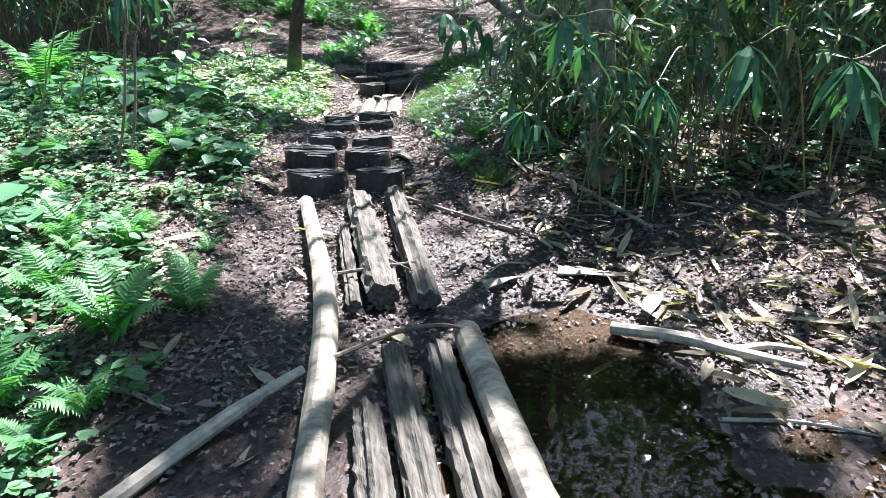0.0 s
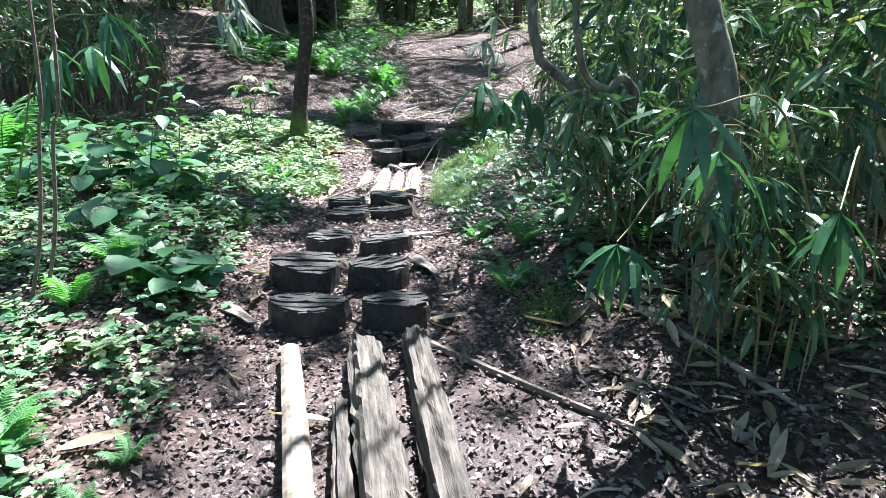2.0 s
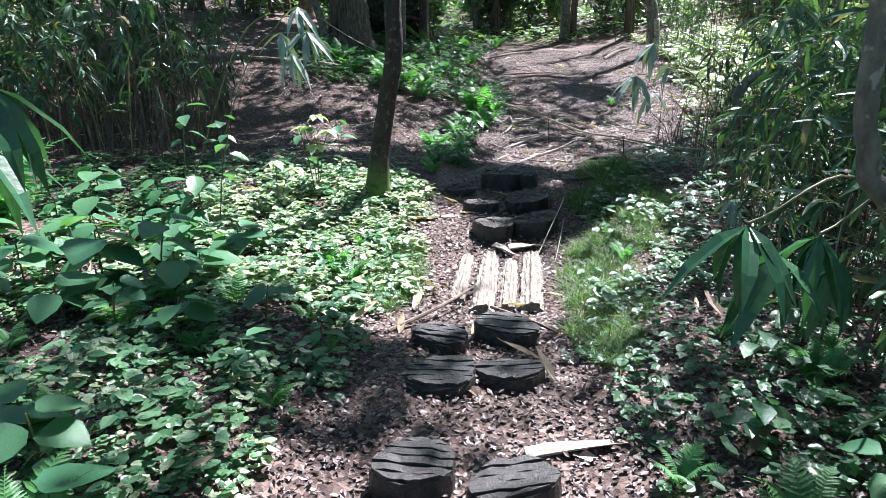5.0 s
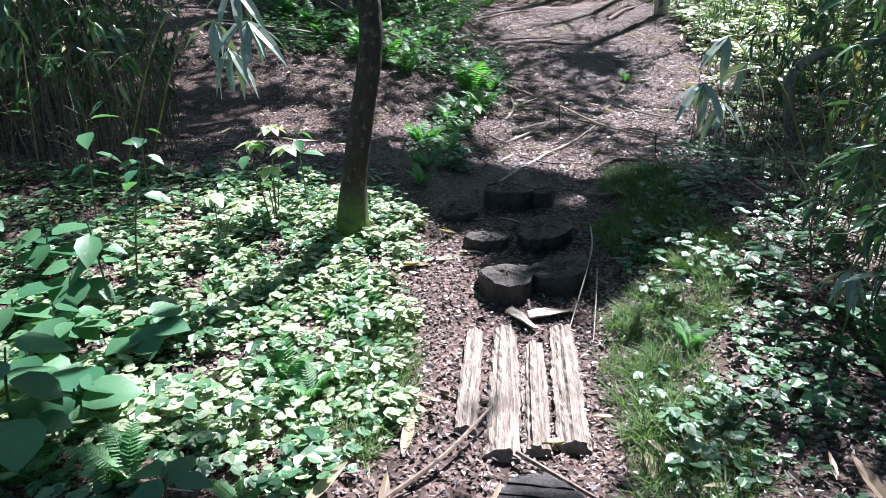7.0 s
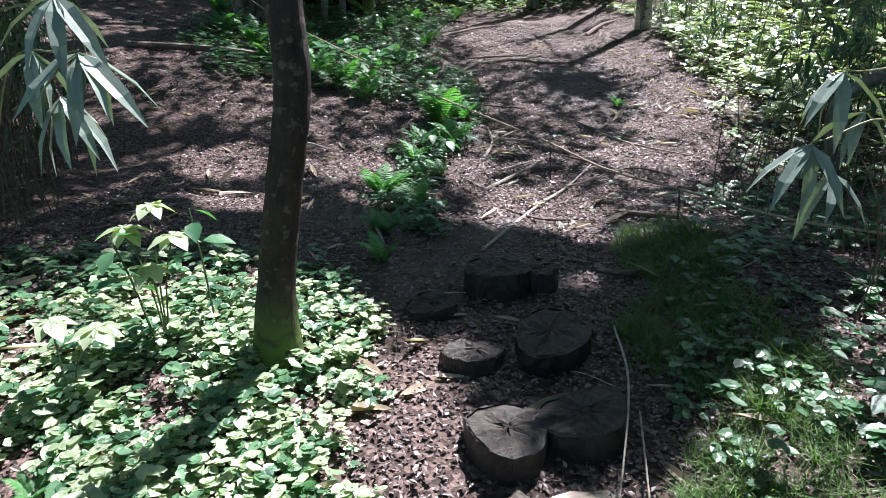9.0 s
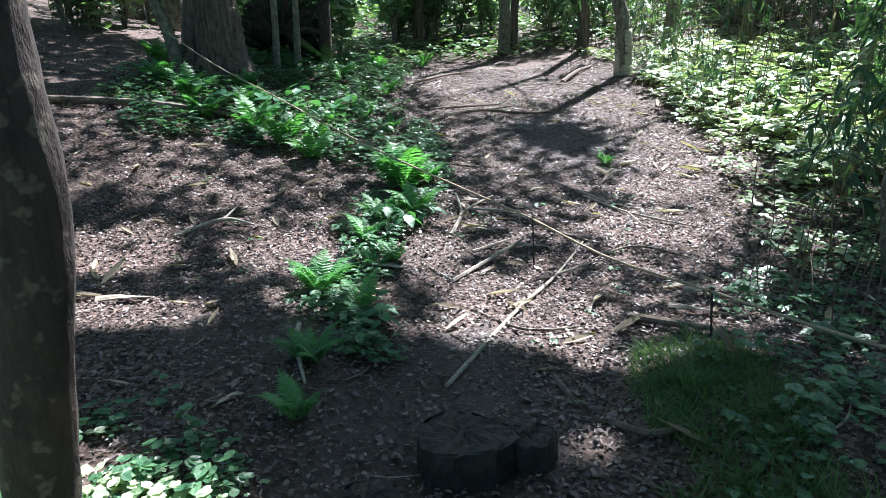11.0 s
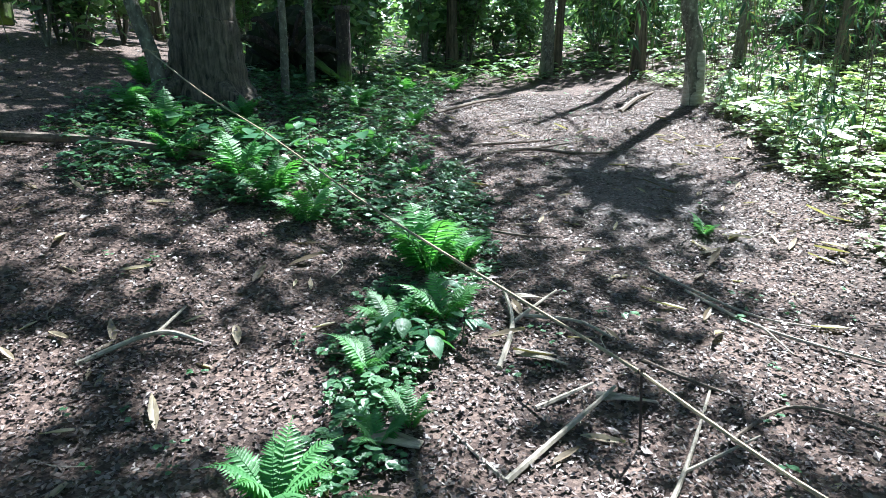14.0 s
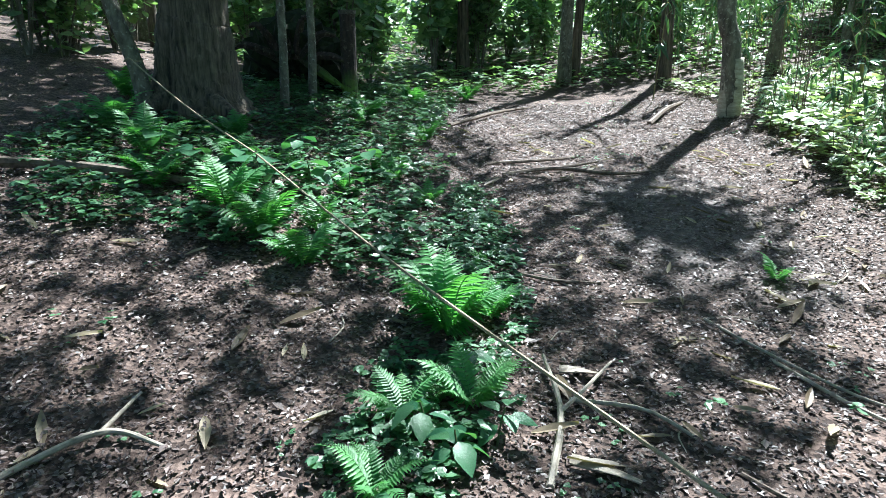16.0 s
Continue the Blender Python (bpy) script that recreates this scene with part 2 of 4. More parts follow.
def spline(points, n):
    """n points evenly along a smooth line through the given ones."""
    P = np.array(points, float)
    if len(P) == 2:
        return P[0] + np.linspace(0, 1, n)[:, None] * (P[1] - P[0])
    P = np.concatenate([[2 * P[0] - P[1]], P, [2 * P[-1] - P[-2]]])
    out = []
    for u in np.linspace(0, len(P) - 3 - 1e-6, n):
        i, t = int(u), u - int(u)
        a, b, c, d = P[i:i + 4]
        out.append(0.5 * (2 * b + (c - a) * t + (2 * a - 5 * b + 4 * c - d) * t * t + (3 * b - a - 3 * c + d) * t ** 3))
    return np.array(out)


def tube(points, radii, sides=8, n=12, rough=0.0, ridges=0.0, seed=0, flat=1.0):
    """A closed, uneven tube along a smooth line: trunks, logs, branches, rope."""
    C = spline(points, n)
    r = np.interp(np.linspace(0, 1, n), np.linspace(0, 1, len(radii)), radii)
    g = np.random.default_rng(seed)
    ridge = 1 + ridges * g.uniform(-1, 1, sides)
    V = []
    T = np.gradient(C, axis=0)
    for i in range(n):
        t = Vector(T[i]).normalized()
        u = t.cross(Vector((0, 0, 1)) if abs(t.z) < 0.8 else Vector((1, 0, 0))).normalized()
        w = u.cross(t).normalized()
        jag = g.uniform(-1, 1, sides) * rough
        for k in range(sides):
            a = 2 * math.pi * k / sides
            rr = r[i] * ridge[k] * (1 + jag[k])
            V.append(Vector(C[i]) + u * (math.cos(a) * rr) + w * (math.sin(a) * rr * flat))
    F = [(i * sides + k, i * sides + (k + 1) % sides, (i + 1) * sides + (k + 1) % sides, (i + 1) * sides + k) for i in range(n - 1) for k in range(sides)]
    k0 = len(V)
    V += [Vector(C[0]) - Vector(T[0]).normalized() * 0.004, Vector(C[-1]) + Vector(T[-1]).normalized() * 0.004]
    for k in range(0, sides, 2):
        F.append((k0, (k + 2) % sides, (k + 1) % sides, k))
        b = (n - 1) * sides
        F.append((k0 + 1, b + k, b + (k + 1) % sides, b + (k + 2) % sides))
    return np.array([tuple(v) for v in V]), np.array(F)


def thing(name, x, y, z, label, category, group="", m=None):
    ob = new(name)
    ob.matrix_basis = m if m is not None else pose(x, y, z)
    return tagged(ob, label, category, group)


# ---- the lie of the land ----
KNOT_Y = (-30, -3, 1, 2.4, 3, 4, 5, 6, 7, 8, 9, 10, 11, 12, 13, 14, 16, 18, 20, 22, 26, 32, 60)
KNOT_Z = (-.3, -.18, -.17, -.13, -.11, -.05, .02, 0, -.08, -.11, -.05, 0, 0, 0, .09, .15, .33, .48, .66, .78, 1.0, 1.3, 2.6)
MID_Y, MID_X = (-3, 0, 2.7, 4, 5, 6.4, 8, 9.5, 11, 13, 17, 21, 25, 30), (-.2, -.2, -.25, -.6, -.75, -.85, -.83, -.8, -.8, -.7, -.4, -.6, -2, -5)
WATER_Z = -0.148


def step(a, b, v):
    k = np.clip((v - a) / (b - a), 0, 1)
    return k * k * (3 - 2 * k)


def wave(x, y, scale, seed=0.0):
    """Cheap smooth unevenness between about -1 and 1."""
    x, y = np.asarray(x) * scale + seed * 7.3, np.asarray(y) * scale - seed * 3.1
    return (np.sin(1.7 * x + 0.9 * y) + np.sin(-1.1 * x + 2.1 * y + 1.3) + np.sin(2.9 * x - 1.6 * y + 4.1 + np.sin(y)) + np.sin(0.7 * x + 3.3 * y + 0.4)) / 3.2


def mid(y):
    return np.interp(y, MID_Y, MID_X)


def height(x, y):
    x, y = np.asarray(x, float), np.asarray(y, float)
    d, z = x - mid(y), np.interp(y, KNOT_Y, KNOT_Z)
    near, far = 1 - step(10, 12.5, y), step(11.5, 15, y)
    z = z + near * (0.16 * step(.45, 1.4, -d) * step(1.5, 3, y) + 0.2 * step(.4, 1.5, d) * step(3.2, 5, y))
    z = z + far * (0.16 * np.clip(-d - 1.3, 0, 12) + 0.15 * np.clip(d - 1.6, 0, 12))
    z = z + (1 - far) * (0.05 * np.clip(-d - 2, 0, 12) + 0.06 * np.clip(d - 2, 0, 12))
    pool = np.exp(-(((x - 0.5) / 0.46) ** 2 + ((y - 2.2) / 0.66) ** 2) ** 2)
    z = z - 0.06 * pool
    return z + 0.012 * wave(x, y, 2.3) + 0.006 * wave(x, y, 7, 1)


# Where the floor is muddy, plus one patch of shade painted the same way.
def mud(x, y):
    m = 0.9 * step(4.6, 3.0, y) * step(1.5, 0.9, np.abs(x - 0.1) + 0.2 * wave(x, y, 3))
    m = np.maximum(m, step(0.9, 0.4, np.hypot((x + 2.05) / 0.9, (y - 10.9) / 0.6) + 0.15 * wave(x, y, 4)))
    m = np.maximum(m, step(0.8, 0.4, np.hypot((x + 0.95) / 0.5, (y - 10.8) / 0.7) + 0.15 * wave(x, y, 4)))
    m = np.maximum(m, step(1.0, 0.8, np.hypot((x - .62) / 1.0, (y - 2.25) / 1.1)))
    m = np.maximum(m, step(1.0, 0.5, np.hypot((x + 1.2) / .9, (y - 10.3) / .8) + .15 * wave(x, y, 3)))
    # no mud here: shade on the broad path, painted in with the mud colour
    return np.maximum(m, 0.7 * step(1.0, 0.3, np.hypot((x - 0.3) / 1.1, (y - 16.3) / 2.2) + 0.2 * wave(x, y, 2)))


def graded(lo, a, b, hi, fine):
    out = list(np.arange(a, b + 1e-6, fine))
    s, v = fine, a
    while v > lo:
        s *= 1.35
        v -= s
        out.insert(0, v)
    s, v = fine, b
    while v < hi:
        s *= 1.35
        v += s
        out.append(v)
    return np.array(out)


gx, gy = graded(-120, -5.5, 4, 120, 0.07), graded(-90, 0.5, 22, 160, 0.07)
GX, GY = np.meshgrid(gx, gy)
nx, ny = len(gx), len(gy)
idx = np.arange(nx * ny).reshape(ny, nx)
ground = build("ground", np.stack([GX, GY, height(GX, GY)], -1).reshape(-1, 3), np.stack([idx[:-1, :-1], idx[:-1, 1:], idx[1:, 1:], idx[1:, :-1]], -1).reshape(-1, 4), SOIL, smooth=True)
tagged(ground, "brown leaf-strewn forest floor with dark wet mud and a patch of painted shade", "forest floor", kind="structure")
ground.data.attributes.new("mud", "FLOAT", "POINT").data.foreach_set("value", mud(GX, GY).astype(np.float32).ravel())

ring = np.linspace(0, 2 * math.pi, 41)[:-1]
pv = [(0.62, 2.25, WATER_Z)] + [(0.62 + 1.0 * math.cos(a), 2.25 + 1.15 * math.sin(a), WATER_Z) for a in ring]
water = build("water", pv, [(0, 1 + k, 1 + (k + 1) % 40, 1 + (k + 2) % 40) for k in range(0, 40, 2)], WATER)
water.visible_shadow = False
tagged(water, "shallow dark puddle of clear brown water beside the log path", "puddle", kind="structure")


def on(x, y, dz=0.0):
    return (x, y, float(height(x, y)) + dz)


# ---- log path in the mud ----
def lying_log(name, a, b, r, mat, label, category="log", sides=14, ridges=0.12, rough=0.04, seed=1, sink=0.35, flat=0.85, taper=0.85, bend=0.0, group=""):
    p, q = Vector(on(*a)), Vector(on(*b))
    p.z, q.z = p.z + r * (1 - sink), q.z + r * (1 - sink) * taper
    side = (q - p).cross(Vector((0, 0, 1))).normalized() * bend
    ob = thing(name, p.x, p.y, p.z, label, category, group)
    turn = math.atan2(-(q.x - p.x), q.y - p.y)
    ob.matrix_basis = pose(p.x, p.y, p.z, 0, 0, math.degrees(turn))
    inv = ob.matrix_basis.inverted()
    pts = [inv @ p, inv @ (p.lerp(q, 0.5) + side), inv @ q]
    V, F = tube([tuple(v) for v in pts], [r * 0.94, r, r * taper], sides, 26, rough, ridges, seed, flat)
    build("body", V, F, mat, ob)
    return ob


for i, (a, b, r, s) in enumerate([((-.28, 2.72), (-.55, 4.02), .088, 1.0), ((-.07, 2.70), (-.33, 4.14), .062, 1), ((-.41, 2.68), (-.59, 3.6), .042, 1),
                                  ((-.02, 1.30), (-.215, 2.32), .06, 1), ((.16, 1.25), (-.02, 2.34), .062, 1), ((-.14, 1.2), (-.265, 1.92), .06, 1)]):
    lying_log("split_log", a, b, r, WOOD_OLD, "weathered grey split log with deep grain, laid in mud", sides=22, ridges=0.26, rough=0.10, seed=20 + i, sink=0.1, group="split logs of the wet path")
lying_log("pole_log", (-.385, 1.2), (-.89, 4.0), .055, WOOD_PALE, "long pale peeled pole edging the log path", sides=14, ridges=0.03, seed=4, sink=0.0, flat=1.0, taper=0.8, bend=0.10)
lying_log("pole_log", (.33, 1.2), (.10, 2.46), .068, WOOD_PALE, "short pale peeled pole lying beside the puddle", sides=14, ridges=0.03, seed=5, sink=0.0, flat=1.0, taper=0.9)
for i, (a, b, r) in enumerate([((-1.03, 7.15), (-1.06, 8.05), .05), ((-.86, 7.0), (-.89, 8.08), .065), ((-.71, 7.05), (-.73, 7.92), .055), ((-.55, 7.1), (-.57, 8.12), .068)]):
    lying_log("split_log", a, b, r, WOOD_SUNLIT, "split log half buried in leaves, sunlight put in its pale colour", sides=22, ridges=0.26, rough=0.10, seed=40 + i, sink=0.8, group="split logs in the sun")


def log_round(x, y, w, tall, yaw, tilt, seed, mat=WOOD_DARK, label="dark weathered wooden log round with saw kerfs, set in the path", worn=False):
    """A sawn round: core, bark ring and a top of strips with kerfs between them."""
    g = np.random.default_rng(seed)
    ob = thing("log_round", x, y, 0, label, "stepping log", "log rounds of the path")
    ob.matrix_basis = pose(*on(x, y), tilt[0], tilt[1], yaw)
    n = 28
    ang = np.linspace(0, 2 * math.pi, n, endpoint=False)
    rad = w / 2 * (1 + 0.10 * np.sin(2 * ang + g.uniform(0, 6)) + 0.08 * np.sin(3 * ang + g.uniform(0, 6)) + 0.025 * g.uniform(-1, 1, n))
    sx, sy = 1.0, g.uniform(0.7, 0.95)
    px, py = np.cos(ang) * rad * sx, np.sin(ang) * rad * sy
    V, F = [], []
    for z, k in ((-0.14, 0.98), (tall * 0.5, 1.05), (tall * 0.93, 1.02), (tall * 0.98, 0.96)) if worn else ((-0.14, 1.05), (tall * 0.45, 1.03), (tall - 0.016, 1.0), (tall - 0.014, 0.93)):
        V += [(a * k, b * k, z + 0.004 * g.uniform(-1, 1)) for a, b in zip(px * (1 + .045 * g.uniform(-1, 1, n)), py * (1 + .045 * g.uniform(-1, 1, n)))]
    for j in range(3):
        F += [(j * n + i, j * n + (i + 1) % n, (j + 1) * n + (i + 1) % n, (j + 1) * n + i) for i in range(n)]
    if worn:
        build("bark_ring", V, F, mat, ob)
        V, F = [], []
        for k in (0.985, 0.7, 0.4, 0.12):
            V += [(a * k, b * k, tall + 0.012 * g.uniform(-1, 1) - 0.006 * (k > .9)) for a, b in zip(px, py)]
        for j in range(3):
            F += [(j * n + i, j * n + (i + 1) % n, (j + 1) * n + (i + 1) % n, (j + 1) * n + i) for i in range(n)]
        F.append(tuple(range(3 * n, 3 * n + 4)))
        F += [(3 * n, 3 * n + i, 3 * n + i + 1, 3 * n + i + 2) for i in range(3, n - 2, 2)]
        build("worn_top", V, F, WOOD_OLD_DARK, ob)
        return ob
    c = len(V)
    V.append((0, 0, tall - 0.014))
    F += [(c, 3 * n + i, 3 * n + (i + 1) % n, 3 * n + (i + 2) % n) for i in range(0, n, 2)]
    build("core", V, F, mat, ob)
    lines = np.arange(-w / 2 * sy * 0.94, w / 2 * sy * 0.94, w * g.uniform(0.13, 0.17))
    V, F = [], []
    order = np.argsort(py)

    def chord(v):
        xs = []
        for i in range(n):
            a, b = py[i], py[(i + 1) % n]
            if (a - v) * (b - v) < 0:
                xs.append(px[i] + (px[(i + 1) % n] - px[i]) * (v - a) / (b - a))
        return (min(xs), max(xs)) if len(xs) > 1 else (0, 0)
    for a, b in zip(lines, list(lines[1:]) + [w / 2 * sy * 0.97]):
        b -= g.uniform(0.006, 0.011)
        (l0, r0), (l1, r1) = chord(a), chord(b)
        if r0 - l0 < 0.03 and r1 - l1 < 0.03:
            continue
        m, V, F = 7, [], []
        k0 = 0
        top = tall + g.uniform(-0.007, 0.004)
        for z in (tall - 0.05, top):
            for u in np.linspace(0, 1, m):
                e = 0.006 * g.uniform(-1, 1) if z == top else 0
                V += [(l0 + (r0 - l0) * u, a, z + e), (l1 + (r1 - l1) * u, b, z + e)]
        h = 2 * m
        for i in range(m - 1):
            p = k0 + h + 2 * i
            F += [(p, p + 2, p + 3, p + 1), (p - h, p + 2 - h, p + 2, p), (p + 1, p + 3, p + 3 - h, p + 1 - h)]
        F += [(k0, k0 + h, k0 + h + 1, k0 + 1), (k0 + h + h - 2, k0 + h - 2, k0 + h - 1, k0 + h + h - 1)]
        build("sawn_strip", V, F, mat, ob)
    return ob


SAWN = [(-.88, 4.32, .37, .12, -4, -4), (-.43, 4.34, .31, .13, 8, -5), (-.99, 4.80, .40, .13, 3, -3), (-.56, 4.76, .31, .13, 38, -4), (-.94, 5.32, .30, .10, 2, -3),
        (-.58, 5.28, .32, .10, 20, -3), (-.95, 6.05, .34, .06, 4, -2), (-.64, 6.12, .30, .07, 10, -4), (-1.03, 6.50, .31, .08, -8, -2), (-.69, 6.66, .36, .10, 0, -3)]
OLD = [(-.90, 8.55, .37, .12, 5, -4), (-.56, 8.66, .38, .14, 50, -4), (-.66, 9.33, .50, .12, 62, -3), (-1.06, 9.16, .30, .09, 30, -3), (-.96, 9.98, .38, .15, 70, -3), (-1.33, 9.66, .28, .06, 10, 0), (-.68, 10.0, .22, .13, 20, -4)]
for i, (x, y, w, tall, yaw, tip) in enumerate(SAWN):
    log_round(x, y, w, tall, yaw, (tip, 2.5 * math.sin(7 * i)), 60 + i)
for i, (x, y, w, tall, yaw, tip) in enumerate(OLD):
    log_round(x, y, w, tall, yaw, (tip, 4 * math.sin(5 * i)), 80 + i, label="dark rotting wooden log round with a worn rounded top", worn=True)



# ---- fallen branches and sticks ----
def stick(points, r, mat=TWIG, label="thin dry fallen twig lying on the leaf litter", name="fallen_stick", forks=(), sides=6, lift=0.6, seed=0):
    x, y = points[0][:2]
    ob = thing(name, *on(x, y), label, "branch")
    o = np.array(on(x, y))
    pts = [np.array(on(p[0], p[1], r * lift + (p[2] if len(p) > 2 else 0))) - o for p in points]
    V, F = tube(pts, [r, r * 0.9, r * 0.55], sides, 6 * len(points), 0.08, 0.06, seed)
    build("branch", V, F, mat, ob)
    for f in forks:
        pts = [np.array(on(p[0], p[1], r * lift + (p[2] if len(p) > 2 else 0))) - o for p in f]
        V, F = tube(pts, [r * 0.7, r * 0.4], sides, 8, 0.08, 0.05, seed + 1)
        build("side_branch", V, F, mat, ob)
    return ob


stick([(-1.05, 1.5), (-.77, 1.87, .03), (-.53, 2.08, .09)], .032, TWIG_PALE, "grey weathered branch leaning on the pale pole", "fallen_branch", sides=9)
stick([(.76, 2.55, .03), (1.01, 2.42, .03), (1.21, 2.3, .03), (1.45, 2.2, .02)], .03, TWIG_PALE, "bleached broken branch lying at the puddle", "fallen_branch", [[(1.21, 2.3, .03), (1.35, 2.34, .03), (1.5, 2.33, .02)]], 9)
stick([(-.27, 4.12), (.0, 3.9), (.23, 3.73), (.6, 3.46)], .022, TWIG, "crooked brown stick beside the split logs", "fallen_branch")
stick([(.75, 4.25), (1.0, 3.95), (1.25, 3.6)], .02, TWIG_PALE)
stick([(-1.6, 2.0), (-1.25, 2.05), (-1.0, 1.95)], .015, TWIG_PALE)
stick([(-.45, 2.18, .09), (-.2, 2.36, .1), (.02, 2.4, .12), (.2, 2.42, .05)], .010)
stick([(-1.3, 1.7), (-1.0, 2.2), (-.95, 2.6)], .008)
stick([(-.52, 2.9, .1), (-.3, 2.95, .12), (-.1, 3.05, .1)], .009)
stick([(-.4, 3.2, .1), (-.15, 2.9, .12)], .007)
stick([(-1.35, 6.62), (-1.1, 6.9, .06), (-.92, 7.25, .08)], .012)
stick([(-.8, 7.0, .05), (-.55, 6.8, .05), (-.4, 6.75)], .010)
stick([(-.3, 10.25), (-.15, 10.1, .03), (.1, 10.2)], .018, TWIG, "crooked dark stick on the bare soil", "fallen_branch")
stick([(-1.05, 10.58), (-.64, 11.45, .02), (-.3, 12.1, .02), (.0, 12.75)], .013, TWIG_PALE, "long thin pale stick across the path", "fallen_branch", [[(-.3, 12.1, .02), (.1, 12.35, .03)]])
stick([(-1.08, 12.85), (-1.0, 13.35, .03), (-1.06, 13.82, .05)], .018, TWIG_PALE, "forked pale branch lying on the leaves", "fallen_branch", [[(-1.0, 13.35, .03), (-.85, 13.55, .05), (-.7, 13.8, .04)], [(-.95, 13.45, .03), (-.6, 13.4, .02), (-.4, 13.2)]])
stick([(-1.05, 12.0), (-.8, 12.3, .03), (-.5, 12.65, .05)], .017, TWIG_PALE, "short broken pale branch on the path", "fallen_branch", [[(-1.05, 12.0), (-1.3, 12.3)]])
stick([(.03, 11.33, .02), (.4, 11.0, .02)], .028, TWIG, "short thick rotten branch by the path", "fallen_branch", sides=9)
stick([(-1.92, 11.1), (-1.86, 10.8, .02), (-1.73, 10.45)], .016, TWIG_PALE)
stick([(-.5, 10.7), (-.42, 10.4)], .018, TWIG)
stick([(.2, 14.0), (.5, 13.4, .02), (1.1, 13.0)], .011, TWIG_PALE, forks=[[(.5, 13.4, .02), (.55, 13.1, .02)]])
stick([(-.1, 12.3), (.4, 12.6, .03), (1.0, 12.2)], .010)
stick([(-.9, 11.5), (-.6, 11.2, .02), (-.2, 11.3)], .010)
stick([(-1.3, 17.7), (-.7, 17.9, .03), (-.1, 17.8, .02), (.4, 18.0)], .025, TWIG, "dark fallen branch across the broad path", "fallen_branch", [[(-.7, 17.9, .03), (-.2, 18.2, .05)]])
stick([(-1.5, 18.2), (-.9, 18.3, .03), (-.4, 18.6)], .02)
stick([(-2.1, 20.3), (-1.4, 21.5, .05), (-.8, 22.6)], .03)
stick([(.9, 20.8), (1.3, 21.5, .05), (1.7, 22.1)], .04)
stick([(-1.5, 15.2), (-1.0, 14.9, .02), (-.6, 14.9)], .012)
stick([(-3.3, 12.6), (-3.0, 12.9, .04), (-2.7, 12.9)], .016, TWIG_PALE, "short forked dead root on the litter", "fallen_branch", [[(-3.0, 12.9, .04), (-2.95, 13.15, .06)]], 8)
stick([(-6, 15.2), (-4.8, 15.6, .05), (-3.6, 15.9)], .05, TWIG, "rotting grey fallen branch among ferns", "fallen_branch", sides=8)
for i in range(150):
    x, y = rng.uniform(-4.5, 2.2), rng.uniform(1.5, 20)
    if abs(x - 0.62) < 0.7 and y < 3:
        continue
    a, l = rng.uniform(0, 6.28), rng.uniform(.12, .5)
    stick([(x, y), (x + l * math.cos(a) * .5, y + l * math.sin(a) * .5, .015), (x + l * math.cos(a + .3), y + l * math.sin(a + .3))], rng.uniform(.003, .007), TWIG if i % 3 else TWIG_PALE, seed=i, sides=4)

stick([(-.31, 9.5, .05), (-.37, 8.8, .16), (-.54, 8.05, .03)], .006, TWIG_PALE, "thin dry vine stem trailing over the path")
stick([(-.33, 8.72, .1), (-.36, 8.4, .06), (-.40, 8.03, .02)], .005, TWIG_PALE, "thin dry vine stem trailing over the path")
stick([(1.0, 1.92), (1.27, 1.9, .01), (1.54, 1.83)], .009, TWIG_PALE)
stick([(-.29, 13.02), (-.14, 12.82, .02), (.21, 12.62)], .01, TWIG)
stick([(-.04, 14.44), (.18, 14.05, .02), (.53, 13.55, .02), (.95, 13.48)], .009, TWIG_PALE)
stick([(-.9, 12.51), (-.6, 12.71, .02)], .014, TWIG_PALE)

# ---- trees ----
TREES = []


def tree(name, pts, radii, mat, label, sides=12, ridges=0.06, rough=0.03, seed=0, limbs=(), extra=()):
    """A trunk through the given points (from the ground up), carried on to the crown."""
    x, y, z = pts[0]
    ob = thing(name, x, y, z, label, "tree")
    rel = [np.subtract(p, pts[0]) for p in pts]
    V, F = tube(rel, radii, sides, 8 * len(pts), rough, ridges, seed)
    build("trunk", V, F, mat, ob, smooth=True)
    for l, r in limbs:
        V, F = tube([np.subtract(p, pts[0]) for p in l], r, 8, 18, 0.04, 0.03, seed + 3)
        build("limb", V, F, mat, ob, smooth=True)
    for l, r in extra:
        V, F = tube([np.subtract(p, pts[0]) for p in l], r, 8, 10, 0.1, 0.1, seed + 5)
        build("root", V, F, mat, ob, smooth=True)
    TREES.append((ob, pts[-1]))
    return ob


def up(p, dx, dy, h):
    return (p[0] + dx, p[1] + dy, h)


def fork(p, seed):
    g = np.random.default_rng(seed)
    out = []
    for k in range(4):
        a = k * 1.57 + g.uniform(0, 1)
        q = (p[0] + 1.6 * math.cos(a), p[1] + 1.6 * math.sin(a), p[2] + g.uniform(0.8, 1.6))
        out.append(([p, ((p[0] + q[0]) / 2, (p[1] + q[1]) / 2, p[2] + 0.3), q], [0.05, 0.02]))
    return out


